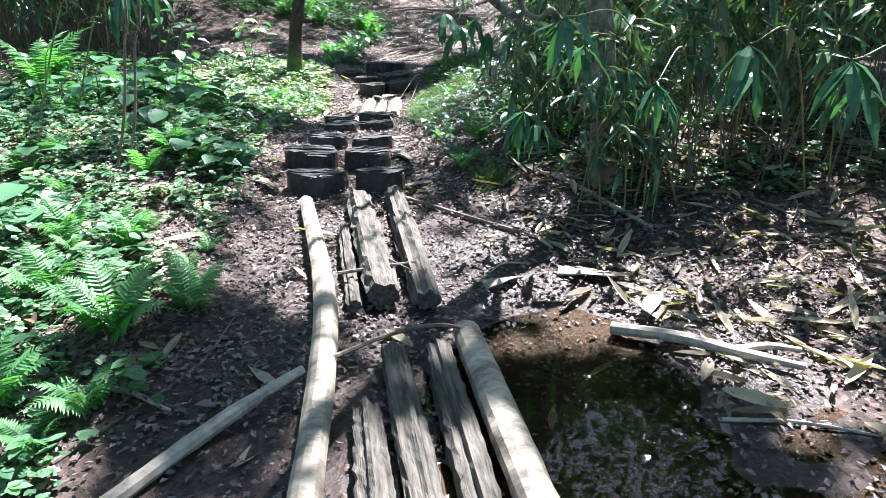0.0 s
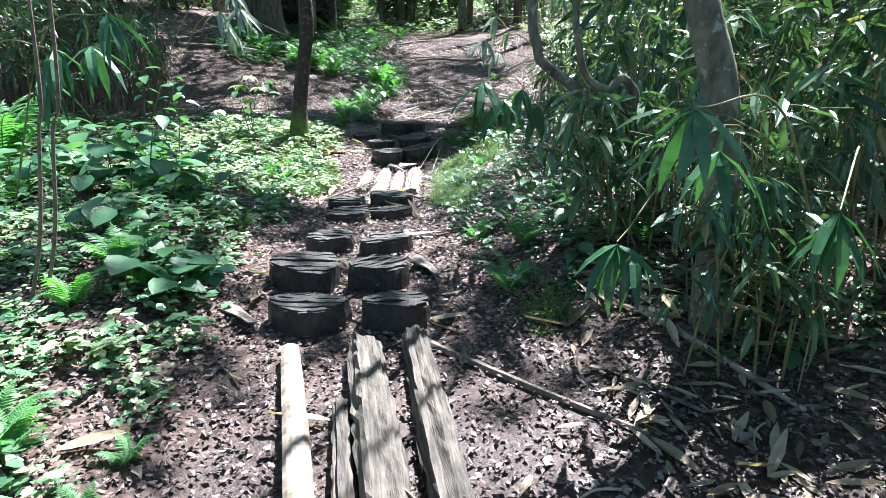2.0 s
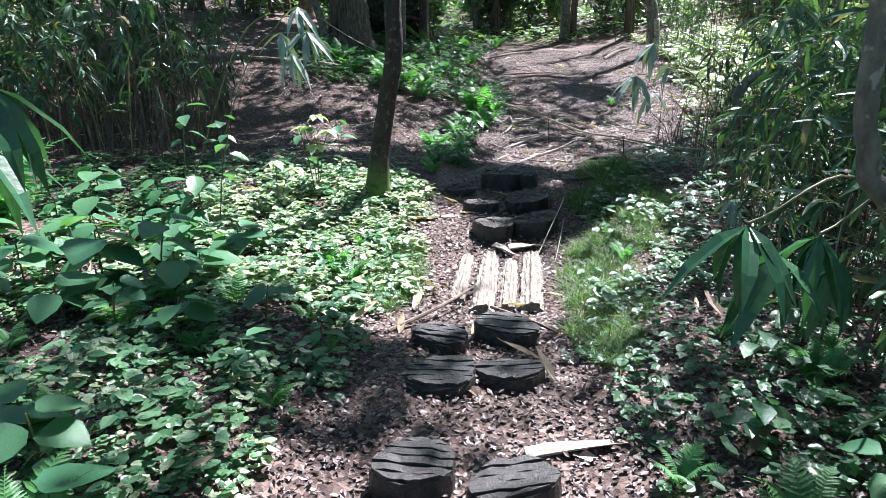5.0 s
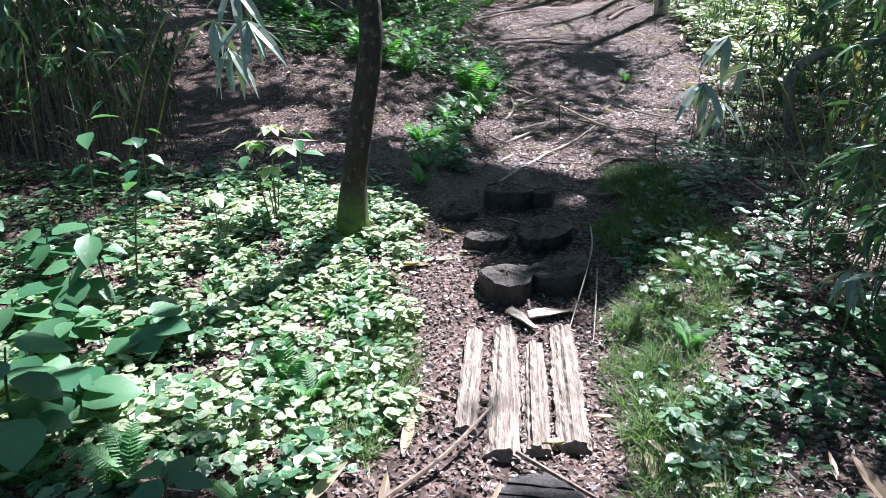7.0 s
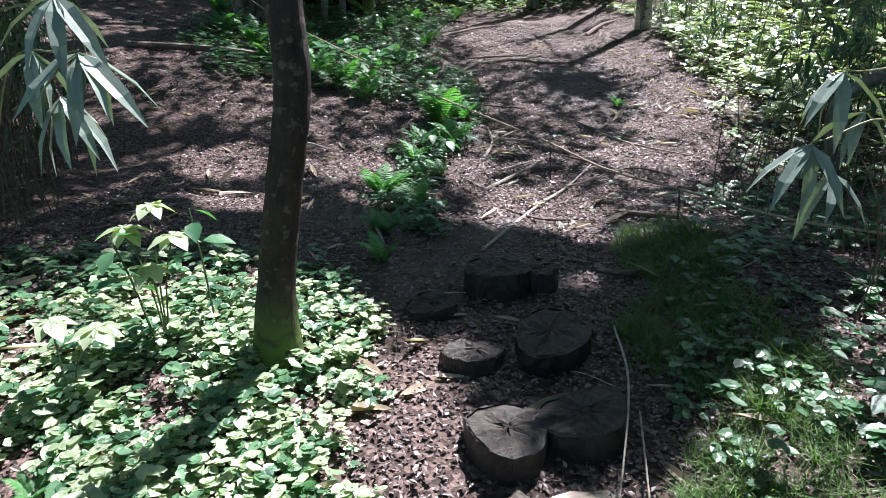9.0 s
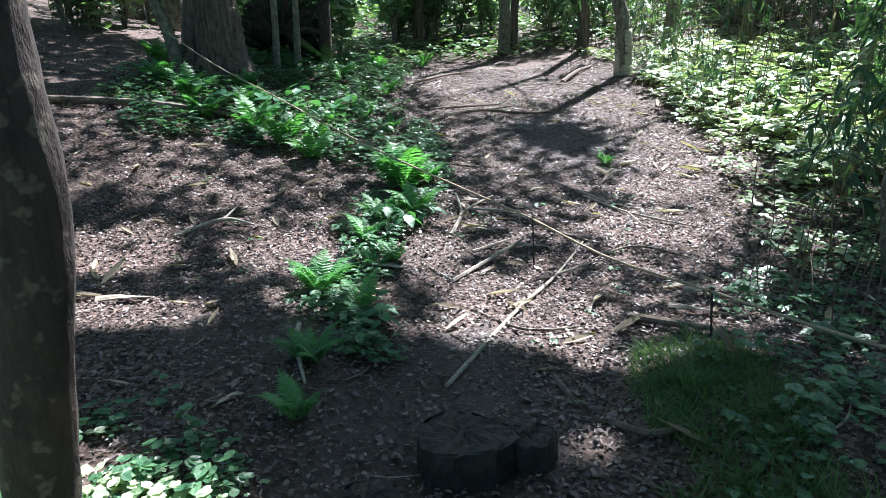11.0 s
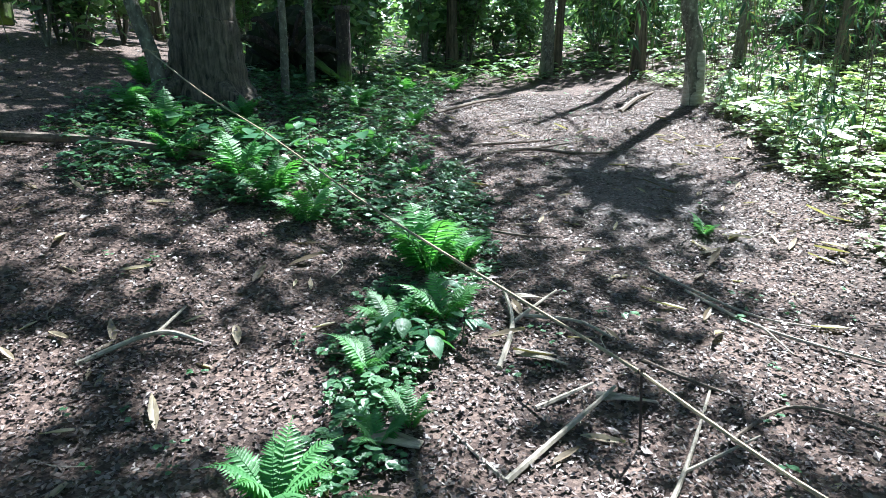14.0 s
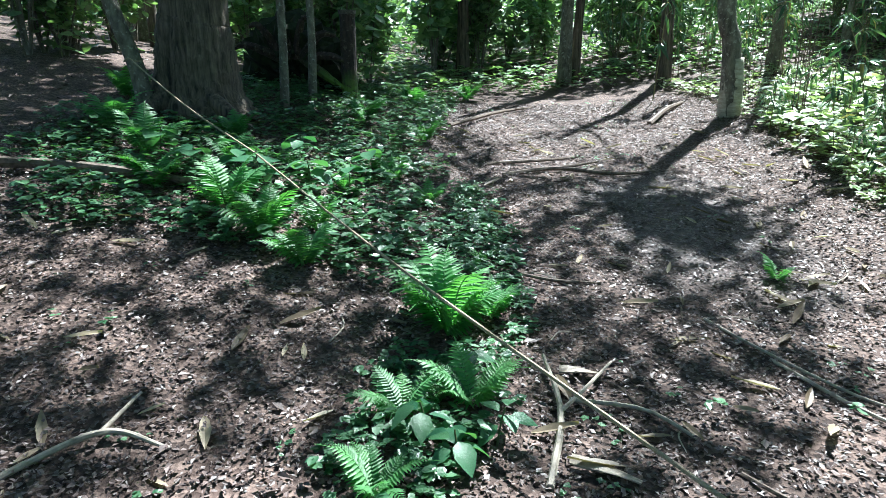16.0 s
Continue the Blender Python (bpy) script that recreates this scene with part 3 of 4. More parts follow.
tree("dark_tree", [(-2.0, 8.95, .0), (-1.96, 8.93, .5), (-1.87, 8.9, .98), (-1.80, 8.9, 1.4), (-1.80, 8.9, 2.0), (-1.7, 9.0, 4), (-1.6, 9.2, 7.5)], [.13, .085, .076, .072, .07, .06, .04], BARK_DARK,
     "dark-barked young tree with a mossy foot and lichen spots", seed=1, limbs=fork((-1.62, 9.1, 6.5), 1))
tree("grey_tree", [(1.06, 4.15, -.0), (1.02, 4.12, .55), (.95, 4.1, 1.1), (.85, 4.1, 1.4), (.77, 4.1, 1.65), (.70, 4.1, 2.1), (.66, 4.1, 2.8), (.66, 4.1, 4), (.9, 4.2, 7.5)], [.10, .08, .075, .068, .066, .065, .06, .055, .035], BARK_GREY,
     "grey smooth-barked tree in the bamboo, with a scar", seed=2, limbs=fork((.85, 4.2, 6.6), 2))
tree("crooked_tree", [(1.15, 5.4, .2), (1.0, 5.35, .62), (.76, 5.3, .86), (.57, 5.3, 1.03), (.38, 5.3, 1.17), (.33, 5.3, 1.27), (.28, 5.3, 1.72), (.25, 5.35, 4.2), (.3, 5.5, 7)], [.05, .042, .036, .034, .031, .029, .028, .025, .018], BARK_GREY,
     "thin crooked grey tree bent low above the bank", seed=3, sides=10)
tree("crooked_sapling", [(1.05, 5.3, .2), (.93, 5.25, .9), (.82, 5.2, 1.1), (.73, 5.2, 1.04), (.6, 5.2, 1.12), (.54, 5.2, 1.35), (.52, 5.2, 1.75), (.5, 5.2, 5)], [.03, .026, .024, .022, .02, .02, .018, .012], BARK_GREY,
     "slender hooked sapling among bamboo leaves", seed=4, sides=8)
for dx in (0.0, 0.07):
    tree("young_sapling", [(-2.2 + dx, 4.2, .1), (-2.07 + dx, 4.2, .5), (-1.98 + dx * .9, 4.2, .95), (-1.92 + dx * 1.2, 4.2, 1.3), (-1.85 + dx * 1.5, 4.3, 3.2)], [.010, .009, .008, .008, .005], TWIG,
         "thin upright dark sapling stem among low plants", seed=5, sides=6)
bt = on(-5.0, 18.3)
tree("big_tree", [bt, (-4.98, 18.3, bt[2] + .35), (-4.95, 18.3, bt[2] + 1.0), (-4.92, 18.3, 2.6), (-4.9, 18.3, 6), (-4.8, 18.2, 9.5)], [.66, .47, .38, .34, .28, .15], BARK_CEDAR, "large old tree with furrowed bark and spreading roots", 22, 0.12, 0.04, 6,
     limbs=fork((-4.8, 18.2, 7.5), 6), extra=[([(-4.9, 18.2, bt[2] + .3), (-4.5, 17.9, bt[2] + .1), (-4.1, 17.7, bt[2] - .12)], [.16, .06]), ([(-5.1, 18.1, bt[2] + .3), (-5.3, 17.7, bt[2] + .1), (-5.5, 17.3, bt[2] - .1)], [.16, .06])])
lt = on(-5.32, 17.75)
tree("leaning_tree", [lt, (-5.43, 17.8, 1.6), (-5.63, 17.8, 2.26), (-6.1, 17.9, 4), (-6.4, 18, 7)], [.10, .085, .08, .07, .04], BARK_GREY, "leaning grey tree with a rope tied to it", seed=7)
for x, y in ((-4.35, 19.6), (-4.15, 20.3)):
    b = on(x, y)
    tree("thin_tree", [b, up(b, .02, 0, b[2] + 1.5), up(b, -.15, .1, 6)], [.07, .055, .03], BARK_GREY, "thin grey trunk behind the large tree", seed=8, sides=8)
bi = on(2.07, 20.85)
tree("pale_tree", [bi, (2.0, 20.8, 1.5), (1.95, 20.8, 1.95), (1.82, 20.8, 2.5), (1.7, 20.8, 5), (1.7, 20.9, 8.5)], [.17, .135, .13, .125, .1, .06], BARK_GREY, "grey trunk whose foot is bare pale wood", seed=9, limbs=fork((1.7, 20.9, 7), 9))
build("bare_foot", *tube([(0, 0, -.1), (-.03, -.02, .4), (-.06, -.04, .82)], [.185, .162, .15], 14, 10, 0.02, 0.03, 9), BARK_BIRCH, TREES[-1][0], "bare pale wood round the foot", True)
for i, (x, y, r, lean) in enumerate([(1.85, 24.3, .12, -.1), (.0, 25.5, .13, 0), (.25, 25.9, .1, .1), (3.8, 24, .1, .1), (4.6, 21.5, .09, -.1), (5.6, 25, .14, .1), (-2.4, 28, .15, 0), (7, 28, .16, .1), (2.6, 29, .14, 0), (-8, 24, .2, .1), (-9.5, 20, .18, 0), (-10.5, 27, .25, 0), (-6.5, 29, .2, 0), (4.4, 17, .08, .1)]):
    b = on(x, y)
    tree("forest_tree", [b, up(b, lean * .3, 0, b[2] + 1.2), up(b, lean, 0, b[2] + 3), up(b, lean * 2, .1, 8.5)], [r * 1.35, r, r * .9, r * .5], BARK_GREY if i % 2 else BARK_CEDAR, "grey forest tree at the edge of the path", seed=20 + i, sides=10, limbs=fork(up(b, lean * 1.8, .1, 7), 30 + i))
for i in range(46):
    x, y = rng.uniform(-22, 22), rng.uniform(-12, 46)
    if abs(x + 0.5) < 6 and y < 30 or y < 1 and abs(x) < 4:
        continue
    b = on(x, y)
    r = rng.uniform(.1, .25)
    tree("forest_tree", [b, up(b, rng.uniform(-.2, .2), 0, b[2] + 2), up(b, rng.uniform(-.5, .5), 0, 9)], [r * 1.3, r, r * .5], BARK_CEDAR if i % 2 else BARK_DARK, "tall dark trunk in the forest behind", seed=70 + i, sides=8)
bt2 = on(1.95, 11.9)
tree("bent_tree", [bt2, (1.82, 11.9, .5), (1.80, 11.9, .85), (2.05, 11.9, 1.05), (2.4, 11.9, 1.12), (2.8, 12, 1.8), (3.1, 12, 6)], [.07, .055, .055, .055, .05, .045, .02], BARK_GREY, "bent grey trunk arching out of the bank", seed=10, sides=10)

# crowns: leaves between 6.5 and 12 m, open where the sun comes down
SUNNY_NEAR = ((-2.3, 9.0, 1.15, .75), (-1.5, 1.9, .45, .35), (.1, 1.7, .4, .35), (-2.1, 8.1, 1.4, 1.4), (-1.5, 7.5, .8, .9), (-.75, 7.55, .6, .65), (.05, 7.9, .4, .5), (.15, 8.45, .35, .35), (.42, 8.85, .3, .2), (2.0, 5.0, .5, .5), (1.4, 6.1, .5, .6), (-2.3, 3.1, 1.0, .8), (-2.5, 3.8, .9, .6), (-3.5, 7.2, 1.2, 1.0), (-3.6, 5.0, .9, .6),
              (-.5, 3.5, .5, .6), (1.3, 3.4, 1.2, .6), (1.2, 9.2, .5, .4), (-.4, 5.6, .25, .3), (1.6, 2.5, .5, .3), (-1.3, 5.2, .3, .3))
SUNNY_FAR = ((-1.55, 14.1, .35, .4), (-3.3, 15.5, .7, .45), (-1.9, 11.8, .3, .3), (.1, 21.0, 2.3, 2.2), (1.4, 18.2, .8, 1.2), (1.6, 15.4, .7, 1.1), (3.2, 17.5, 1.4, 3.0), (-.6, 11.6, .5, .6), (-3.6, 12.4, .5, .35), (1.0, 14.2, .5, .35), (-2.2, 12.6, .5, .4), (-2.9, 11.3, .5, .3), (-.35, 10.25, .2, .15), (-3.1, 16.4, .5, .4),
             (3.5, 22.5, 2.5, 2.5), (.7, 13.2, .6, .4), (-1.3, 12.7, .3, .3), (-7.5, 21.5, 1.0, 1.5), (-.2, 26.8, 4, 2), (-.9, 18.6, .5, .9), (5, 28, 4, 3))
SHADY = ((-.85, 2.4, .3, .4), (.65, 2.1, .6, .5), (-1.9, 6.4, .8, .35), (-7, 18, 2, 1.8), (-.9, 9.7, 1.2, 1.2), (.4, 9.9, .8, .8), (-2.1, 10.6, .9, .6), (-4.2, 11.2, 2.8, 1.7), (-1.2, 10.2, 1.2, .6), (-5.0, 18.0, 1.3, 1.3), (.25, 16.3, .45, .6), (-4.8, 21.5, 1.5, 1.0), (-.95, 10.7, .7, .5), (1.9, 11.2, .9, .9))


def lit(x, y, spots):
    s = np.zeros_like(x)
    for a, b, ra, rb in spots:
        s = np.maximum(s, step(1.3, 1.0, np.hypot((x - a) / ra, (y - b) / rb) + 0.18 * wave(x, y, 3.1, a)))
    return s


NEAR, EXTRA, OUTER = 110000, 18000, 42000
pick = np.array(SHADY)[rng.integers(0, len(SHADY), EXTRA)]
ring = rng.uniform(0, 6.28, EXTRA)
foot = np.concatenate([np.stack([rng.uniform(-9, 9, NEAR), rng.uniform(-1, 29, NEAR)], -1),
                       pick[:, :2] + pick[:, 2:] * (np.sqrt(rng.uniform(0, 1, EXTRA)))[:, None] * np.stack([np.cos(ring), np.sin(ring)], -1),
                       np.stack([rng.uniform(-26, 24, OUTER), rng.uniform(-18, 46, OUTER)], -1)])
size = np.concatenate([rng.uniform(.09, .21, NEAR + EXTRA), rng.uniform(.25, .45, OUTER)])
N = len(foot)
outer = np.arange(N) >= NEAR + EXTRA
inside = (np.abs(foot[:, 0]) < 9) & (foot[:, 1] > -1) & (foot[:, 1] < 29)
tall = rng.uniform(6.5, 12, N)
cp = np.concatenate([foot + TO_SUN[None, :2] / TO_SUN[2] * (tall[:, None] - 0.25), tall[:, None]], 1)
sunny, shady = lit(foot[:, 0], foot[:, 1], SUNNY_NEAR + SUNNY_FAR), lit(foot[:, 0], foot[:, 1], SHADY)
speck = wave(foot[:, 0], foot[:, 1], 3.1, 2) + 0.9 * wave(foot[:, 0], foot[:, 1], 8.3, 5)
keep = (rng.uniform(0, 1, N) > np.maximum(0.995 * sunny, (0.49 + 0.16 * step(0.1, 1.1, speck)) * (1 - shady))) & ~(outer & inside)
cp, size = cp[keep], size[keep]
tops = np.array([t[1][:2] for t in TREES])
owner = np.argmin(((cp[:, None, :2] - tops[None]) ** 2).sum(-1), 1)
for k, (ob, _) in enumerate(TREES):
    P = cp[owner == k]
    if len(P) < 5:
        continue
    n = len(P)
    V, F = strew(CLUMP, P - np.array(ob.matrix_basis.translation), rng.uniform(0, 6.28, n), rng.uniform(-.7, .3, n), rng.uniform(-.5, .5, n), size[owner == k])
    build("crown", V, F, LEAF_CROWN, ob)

# ---- post, mossy stump, rope ----
pb = on(-3.75, 21.0)
post = thing("wooden_post", *pb, "dark round wooden post with a cap at the path's bend", "post")
build("shaft", *tube([(0, 0, -.1), (0, 0, 2.38 - pb[2] - 0.05)], [.125, .12], 14, 8, 0.015, 0.03, 3), BARK_DARK, post)
build("cap", *tube([(0, 0, 2.38 - pb[2] - 0.06), (0, 0, 2.38 - pb[2])], [.14, .135], 14, 3, 0.01, 0.0, 3), WOOD_OLD, post)
sb = on(-4.7, 21.4)
stump = thing("mossy_stump", *sb, "dark overturned mossy stump of a fallen tree", "stump")
build("stump_body", *tube([(-.75, 0, -.1), (-.5, 0, .45), (0, 0, .75), (.5, 0, .45), (.85, 0, 0)], [.2, .38, .46, .38, .2], 18, 30, 0.22, 0.2, 8), MOSS, stump)
for k in range(7):
    a = k * .5 - .3
    build("root", *tube([(.2 * math.cos(a), -.3, .5), (.7 * math.cos(a), -.5, .4 + .7 * math.sin(a)), (1.0 * math.cos(a), -.45, .25 + .9 * math.sin(a))], [.09, .03], 6, 9, .1, .05, k), BARK_DARK, stump)

ROPE_AT = [(-5.43, 17.72, 1.67), (-3.4, 15.95, .93), (-.47, 12.3, .385), (.37, 11.0, .36), (1.35, 9.7, .5)]
rope = thing("rope", *ROPE_AT[0], "thin pale jute rope strung along low stakes", "rope")
for a, b in zip(ROPE_AT, ROPE_AT[1:]):
    c = ((a[0] + b[0]) / 2, (a[1] + b[1]) / 2, (a[2] + b[2]) / 2 - .05)
    build("strand", *tube([np.subtract(p, ROPE_AT[0]) for p in (a, c, b)], [.0085, .0085], 6, 20, 0.1), ROPE, rope)
build("loop", *tube([(.1 * math.cos(t) - .02, .1 * math.sin(t) + .08, .02 * math.sin(3 * t)) for t in np.linspace(0, 6.2, 9)], [.009, .009], 6, 24), ROPE, rope)
for x, y, z in ROPE_AT[1:]:
    g = on(x, y)
    st = thing("rope_stake", *g, "thin dark iron stake holding the rope", "stake", "rope stakes")
    build("rod", *tube([(0.03, -.02, -.08), (0, 0, z - g[2] + .02)], [.007, .006], 6, 6, .05), IRON, st)
    build("eye", *tube([(.014 * math.cos(t), 0, z - g[2] + .008 + .014 * math.sin(t)) for t in np.linspace(0, 6.2, 8)], [.004, .004], 4, 12), IRON, st)


# ---- ferns, broad-leaved plants, bamboo ----
def frond(n=20):
    parts = []
    pos, yaw, sc = [], [], []
    for i in range(n):
        s = 0.1 + 0.88 * i / (n - 1)
        l = 0.2 * math.sin(math.pi * min(1, (s + 0.12)) ** 0.8) + 0.02
        for d in (1, -1):
            pos.append((0, s * (1 - .12 * s), 0.28 * math.sin(s * 2.3) - 0.12 * s))
            yaw.append(-d * (1.25 - .35 * s))
            sc.append(l)
    blade = leaf([(0, .09), (.45, .12), (1, .01)], .2, .25)
    parts.append(strew(blade, pos, yaw, rng.uniform(-.15, .15, len(pos)), 0, sc))
    parts.append(tube([(0, s * (1 - .12 * s), 0.28 * math.sin(s * 2.3) - 0.12 * s) for s in (0, .25, .5, .75, 1)], [.008, .003], 4, 10))
    return join(parts)


FRONDS = []
for k in range(3):
    ob = build("frond", *frond(18 + 3 * k), LEAF_FERN)
    FRONDS.append(ob.data)
    bpy.data.objects.remove(ob)


def fern(x, y, size, n=9, spread=0.6, label="bright green fern with arching fronds", seed=0):
    g = np.random.default_rng(seed)
    ob = thing("fern", *on(x, y, -.01), label, "fern", "ferns of the wood")
    for k in range(n):
        a = 360 * k / n + g.uniform(-18, 18)
        s = size * g.uniform(.75, 1.1)
        share("frond", FRONDS[k % 3], ob, pose(0, 0, 0, math.degrees(spread) * g.uniform(.6, 1.3), g.uniform(-12, 12), a) @ Matrix.Diagonal((s, s, s, 1)))
    return ob


FERNS_BANK = [(-1.40, 2.38, .5, 11), (-1.15, 2.62, .34, 8), (-1.65, 1.95, .4, 8), (-1.3, 1.95, .3, 7), (-1.8, 2.65, .34, 7), (-1.95, 4.62, .42, 9), (-1.75, 4.45, .3, 7), (-3.3, 5.8, .38, 8), (-2.6, 6.1, .34, 7),
              (.28, 5.05, .34, 8), (.15, 4.6, .28, 6), (.0, 5.4, .24, 6), (-4.4, 7.3, .95, 11), (-2.0, 3.2, .34, 8), (-1.6, 3.1, .3, 7)]
FERNS_STRIP = [(-1.95, 11.75, .45, 11), (-1.62, 11.45, .34, 8), (-1.78, 12.75, .36, 9), (-1.6, 14.15, .8, 14), (-1.42, 13.4, .42, 9), (-1.75, 13.3, .38, 8), (-1.35, 14.35, .42, 8), (-1.75, 10.7, .3, 8), (-1.7, 10.2, .28, 7), (-2.0, 16.5, .35, 8), (.62, 15.05, .28, 6)]
FERNS_TREE = [(-2.65, 14.75, .5, 9), (-2.75, 15.4, .45, 8), (-3.05, 15.1, .6, 11), (-3.5, 15.5, .65, 11), (-4.2, 15.7, .6, 10), (-4.7, 16.5, .65, 9), (-3.9, 16.6, .5, 9), (-5.3, 17.0, .65, 9), (-4.2, 17.5, .5, 9),
              (-2.3, 19, .5, 9), (-3.2, 19.5, .6, 9), (-2.9, 22, .6, 9), (-6, 18.6, .6, 9), (-2.0, 23.5, .6, 9), (-2.4, 17.0, .4, 8)]
FERNS = FERNS_BANK + FERNS_STRIP + FERNS_TREE
seedbed = np.random.default_rng(31)
for x0, x1, y0, y1, n in ((-2.6, -1.25, 1.6, 3.9, 12), (-3.6, -1.5, 4.0, 6.8, 20), (-3.0, -1.6, 6.8, 8.4, 7), (.0, 1.0, 4.6, 8.0, 10), (-1.7, -1.4, 11.6, 15.5, 6), (-4.5, -2.5, 14.8, 17.2, 8)):
    for _ in range(n):
        FERNS.append((seedbed.uniform(x0, x1), seedbed.uniform(y0, y1), seedbed.uniform(.15, .3), int(seedbed.integers(5, 8))))
for i, (x, y, size, n) in enumerate(FERNS):
    fern(x, y, size, n, seed=100 + i)

BIG = []
for sh in (ROUND, OVATE):
    ob = build("leaf", *sh, LEAF_BIG, smooth=True)
    BIG.append(ob.data)
    bpy.data.objects.remove(ob)


def broad_plant(x, y, tall, size, n, kind=0, seed=0, label="low plant with broad rounded green leaves"):
    g = np.random.default_rng(seed)
    ob = thing("broad_leaf_plant", *on(x, y), label, "plant", "broad-leaved plants of the bank")
    lean = g.uniform(-.1, .1, 2)
    build("stem", *tube([(0, 0, -.03), (lean[0] * tall, lean[1] * tall, tall * .6), (lean[0] * 2 * tall, lean[1] * 2 * tall, tall)], [.006, .004], 5, 8), STEM, ob)
    for k in range(n):
        a = 137.5 * k + g.uniform(-20, 20)
        f = .5 + .5 * (k + 1) / n
        s = size * g.uniform(.7, 1.15)
        share("leaf", BIG[kind], ob, pose(lean[0] * 2 * tall * f, lean[1] * 2 * tall * f, tall * f, g.uniform(-25, 12), g.uniform(-15, 15), a) @ Matrix.Translation((0, .03, 0)) @ Matrix.Diagonal((s, s, s, 1)))
    return ob


PLANTS_FRONT = [(-1.55, 4.35, .16, .17, 6), (-1.45, 4.6, .12, .13, 5), (-2.1, 4.95, .25, .17, 6), (-2.3, 5.1, .2, .16, 5), (-1.7, 4.75, .14, .14, 5), (-2.45, 3.6, .18, .17, 6), (-2.2, 3.3, .15, .15, 5), (-2.7, 4.2, .2, .16, 6)]
PLANTS_BANK = [(-3.5, 7.9, .35, .22, 7), (-3.1, 7.6, .32, .2, 7), (-3.8, 7.5, .35, .2, 7), (-2.9, 7.2, .3, .18, 6), (-3.4, 7.1, .3, .2, 7), (-4.2, 8.2, .35, .2, 7), (-2.7, 6.6, .45, .2, 6), (-2.9, 6.4, .4, .22, 6), (-3.3, 6.3, .35, .2, 6), (-2.2, 5.9, .25, .17, 6)]
PLANTS_BANK += [(-3.9 + .32 * (k % 5) + .1 * math.sin(5 * k), 6.0 + .42 * (k // 5) + .12 * math.sin(3 * k), .2 + .1 * math.sin(2 * k) ** 2, .17 + .05 * math.cos(4 * k), 6) for k in range(20)]
PLANTS_FRONT += [(-1.9, 4.66, .22, .2, 6), (-1.8, 4.4, .18, .2, 5), (-1.62, 4.62, .14, .15, 5)]
PLANTS_TALL = [(-1.95, 6.35, .2, .14, 5), (-1.8, 5.8, .18, .13, 6), (-1.6, 6.2, .15, .12, 5), (-2.55, 8.9, .62, .16, 6), (-2.35, 9.1, .66, .13, 6), (-3.05, 8.0, .75, .16, 5), (-3.6, 8.5, .8, .15, 6), (-3.0, 7.7, .55, .17, 6), (-3.45, 8.9, .7, .15, 6)]
PLANTS_RIGHT = [(.3, 5.6, .18, .12, 6), (.55, 5.2, .2, .13, 6), (.7, 6.4, .25, .14, 6), (.9, 7.0, .25, .14, 6), (.4, 6.1, .2, .12, 5), (.85, 7.9, .2, .12, 6), (.6, 8.6, .2, .12, 5), (1.2, 4.3, .12, .12, 5), (1.35, 3.9, .1, .11, 5), (.5, 4.7, .14, .12, 5)]
PLANTS_TREE = [(-3.3, 15.9, .32, .2, 7), (-3.0, 16.2, .32, .2, 7), (-3.6, 16.2, .35, .2, 7), (-4.0, 16.0, .3, .2, 7), (-2.7, 16.3, .3, .18, 6), (-2.6, 17, .3, .18, 6), (-4.4, 16.2, .35, .22, 7), (-3.3, 16.8, .35, .2, 7)]
PLANTS_STRIP = [(-1.45, 12.9, .2, .14, 7), (-1.6, 13.1, .2, .14, 7), (-1.3, 13.1, .18, .13, 6), (-1.42, 11.15, .16, .13, 7), (-1.5, 11.3, .15, .12, 6), (-1.5, 13.6, .2, .13, 6)]
for k, group in ((0, PLANTS_FRONT), (0, PLANTS_BANK), (1, PLANTS_TALL), (1, PLANTS_RIGHT), (0, PLANTS_TREE), (1, PLANTS_STRIP)):
    for x, y, tall, size, n in group:
        broad_plant(x, y, tall, size, n, k, 200 + int(abs(x * 91 + y * 37)), "low plant with broad rounded green leaves" if k == 0 else "leafy plant with pointed oval green leaves")


def whorl_plant(x, y, tops, size, seed):
    """Thin stems, each ending in a flat whorl of five or six leaves."""
    g = np.random.default_rng(seed)
    ob = thing("whorled_plant", *on(x, y), "slender plant with flat whorls of pale oval leaves", "plant")
    for dx, dy, tall in tops:
        build("stem", *tube([(0, 0, -.03), (dx * .4, dy * .4, tall * .6), (dx, dy, tall)], [.005, .003], 5, 8), STEM, ob)
        for k in range(6):
            w = size * g.uniform(.8, 1.15)
            share("leaf", WHORL_LEAF, ob, pose(dx, dy, tall, g.uniform(-22, -4), g.uniform(-10, 10), 60 * k + g.uniform(-14, 14)) @ Matrix.Diagonal((w, w, w, 1)))


ob = build("leaf", *OVATE, LEAF_PALE_SUNLIT, smooth=True)
WHORL_LEAF = ob.data
bpy.data.objects.remove(ob)
whorl_plant(-2.55, 8.98, [(.0, .05, .70), (.12, -.02, .58), (-.12, .0, .60), (.03, -.1, .46)], .12, 1)
whorl_plant(-2.75, 8.5, [(.0, .0, .42), (.14, .06, .36)], .11, 2)


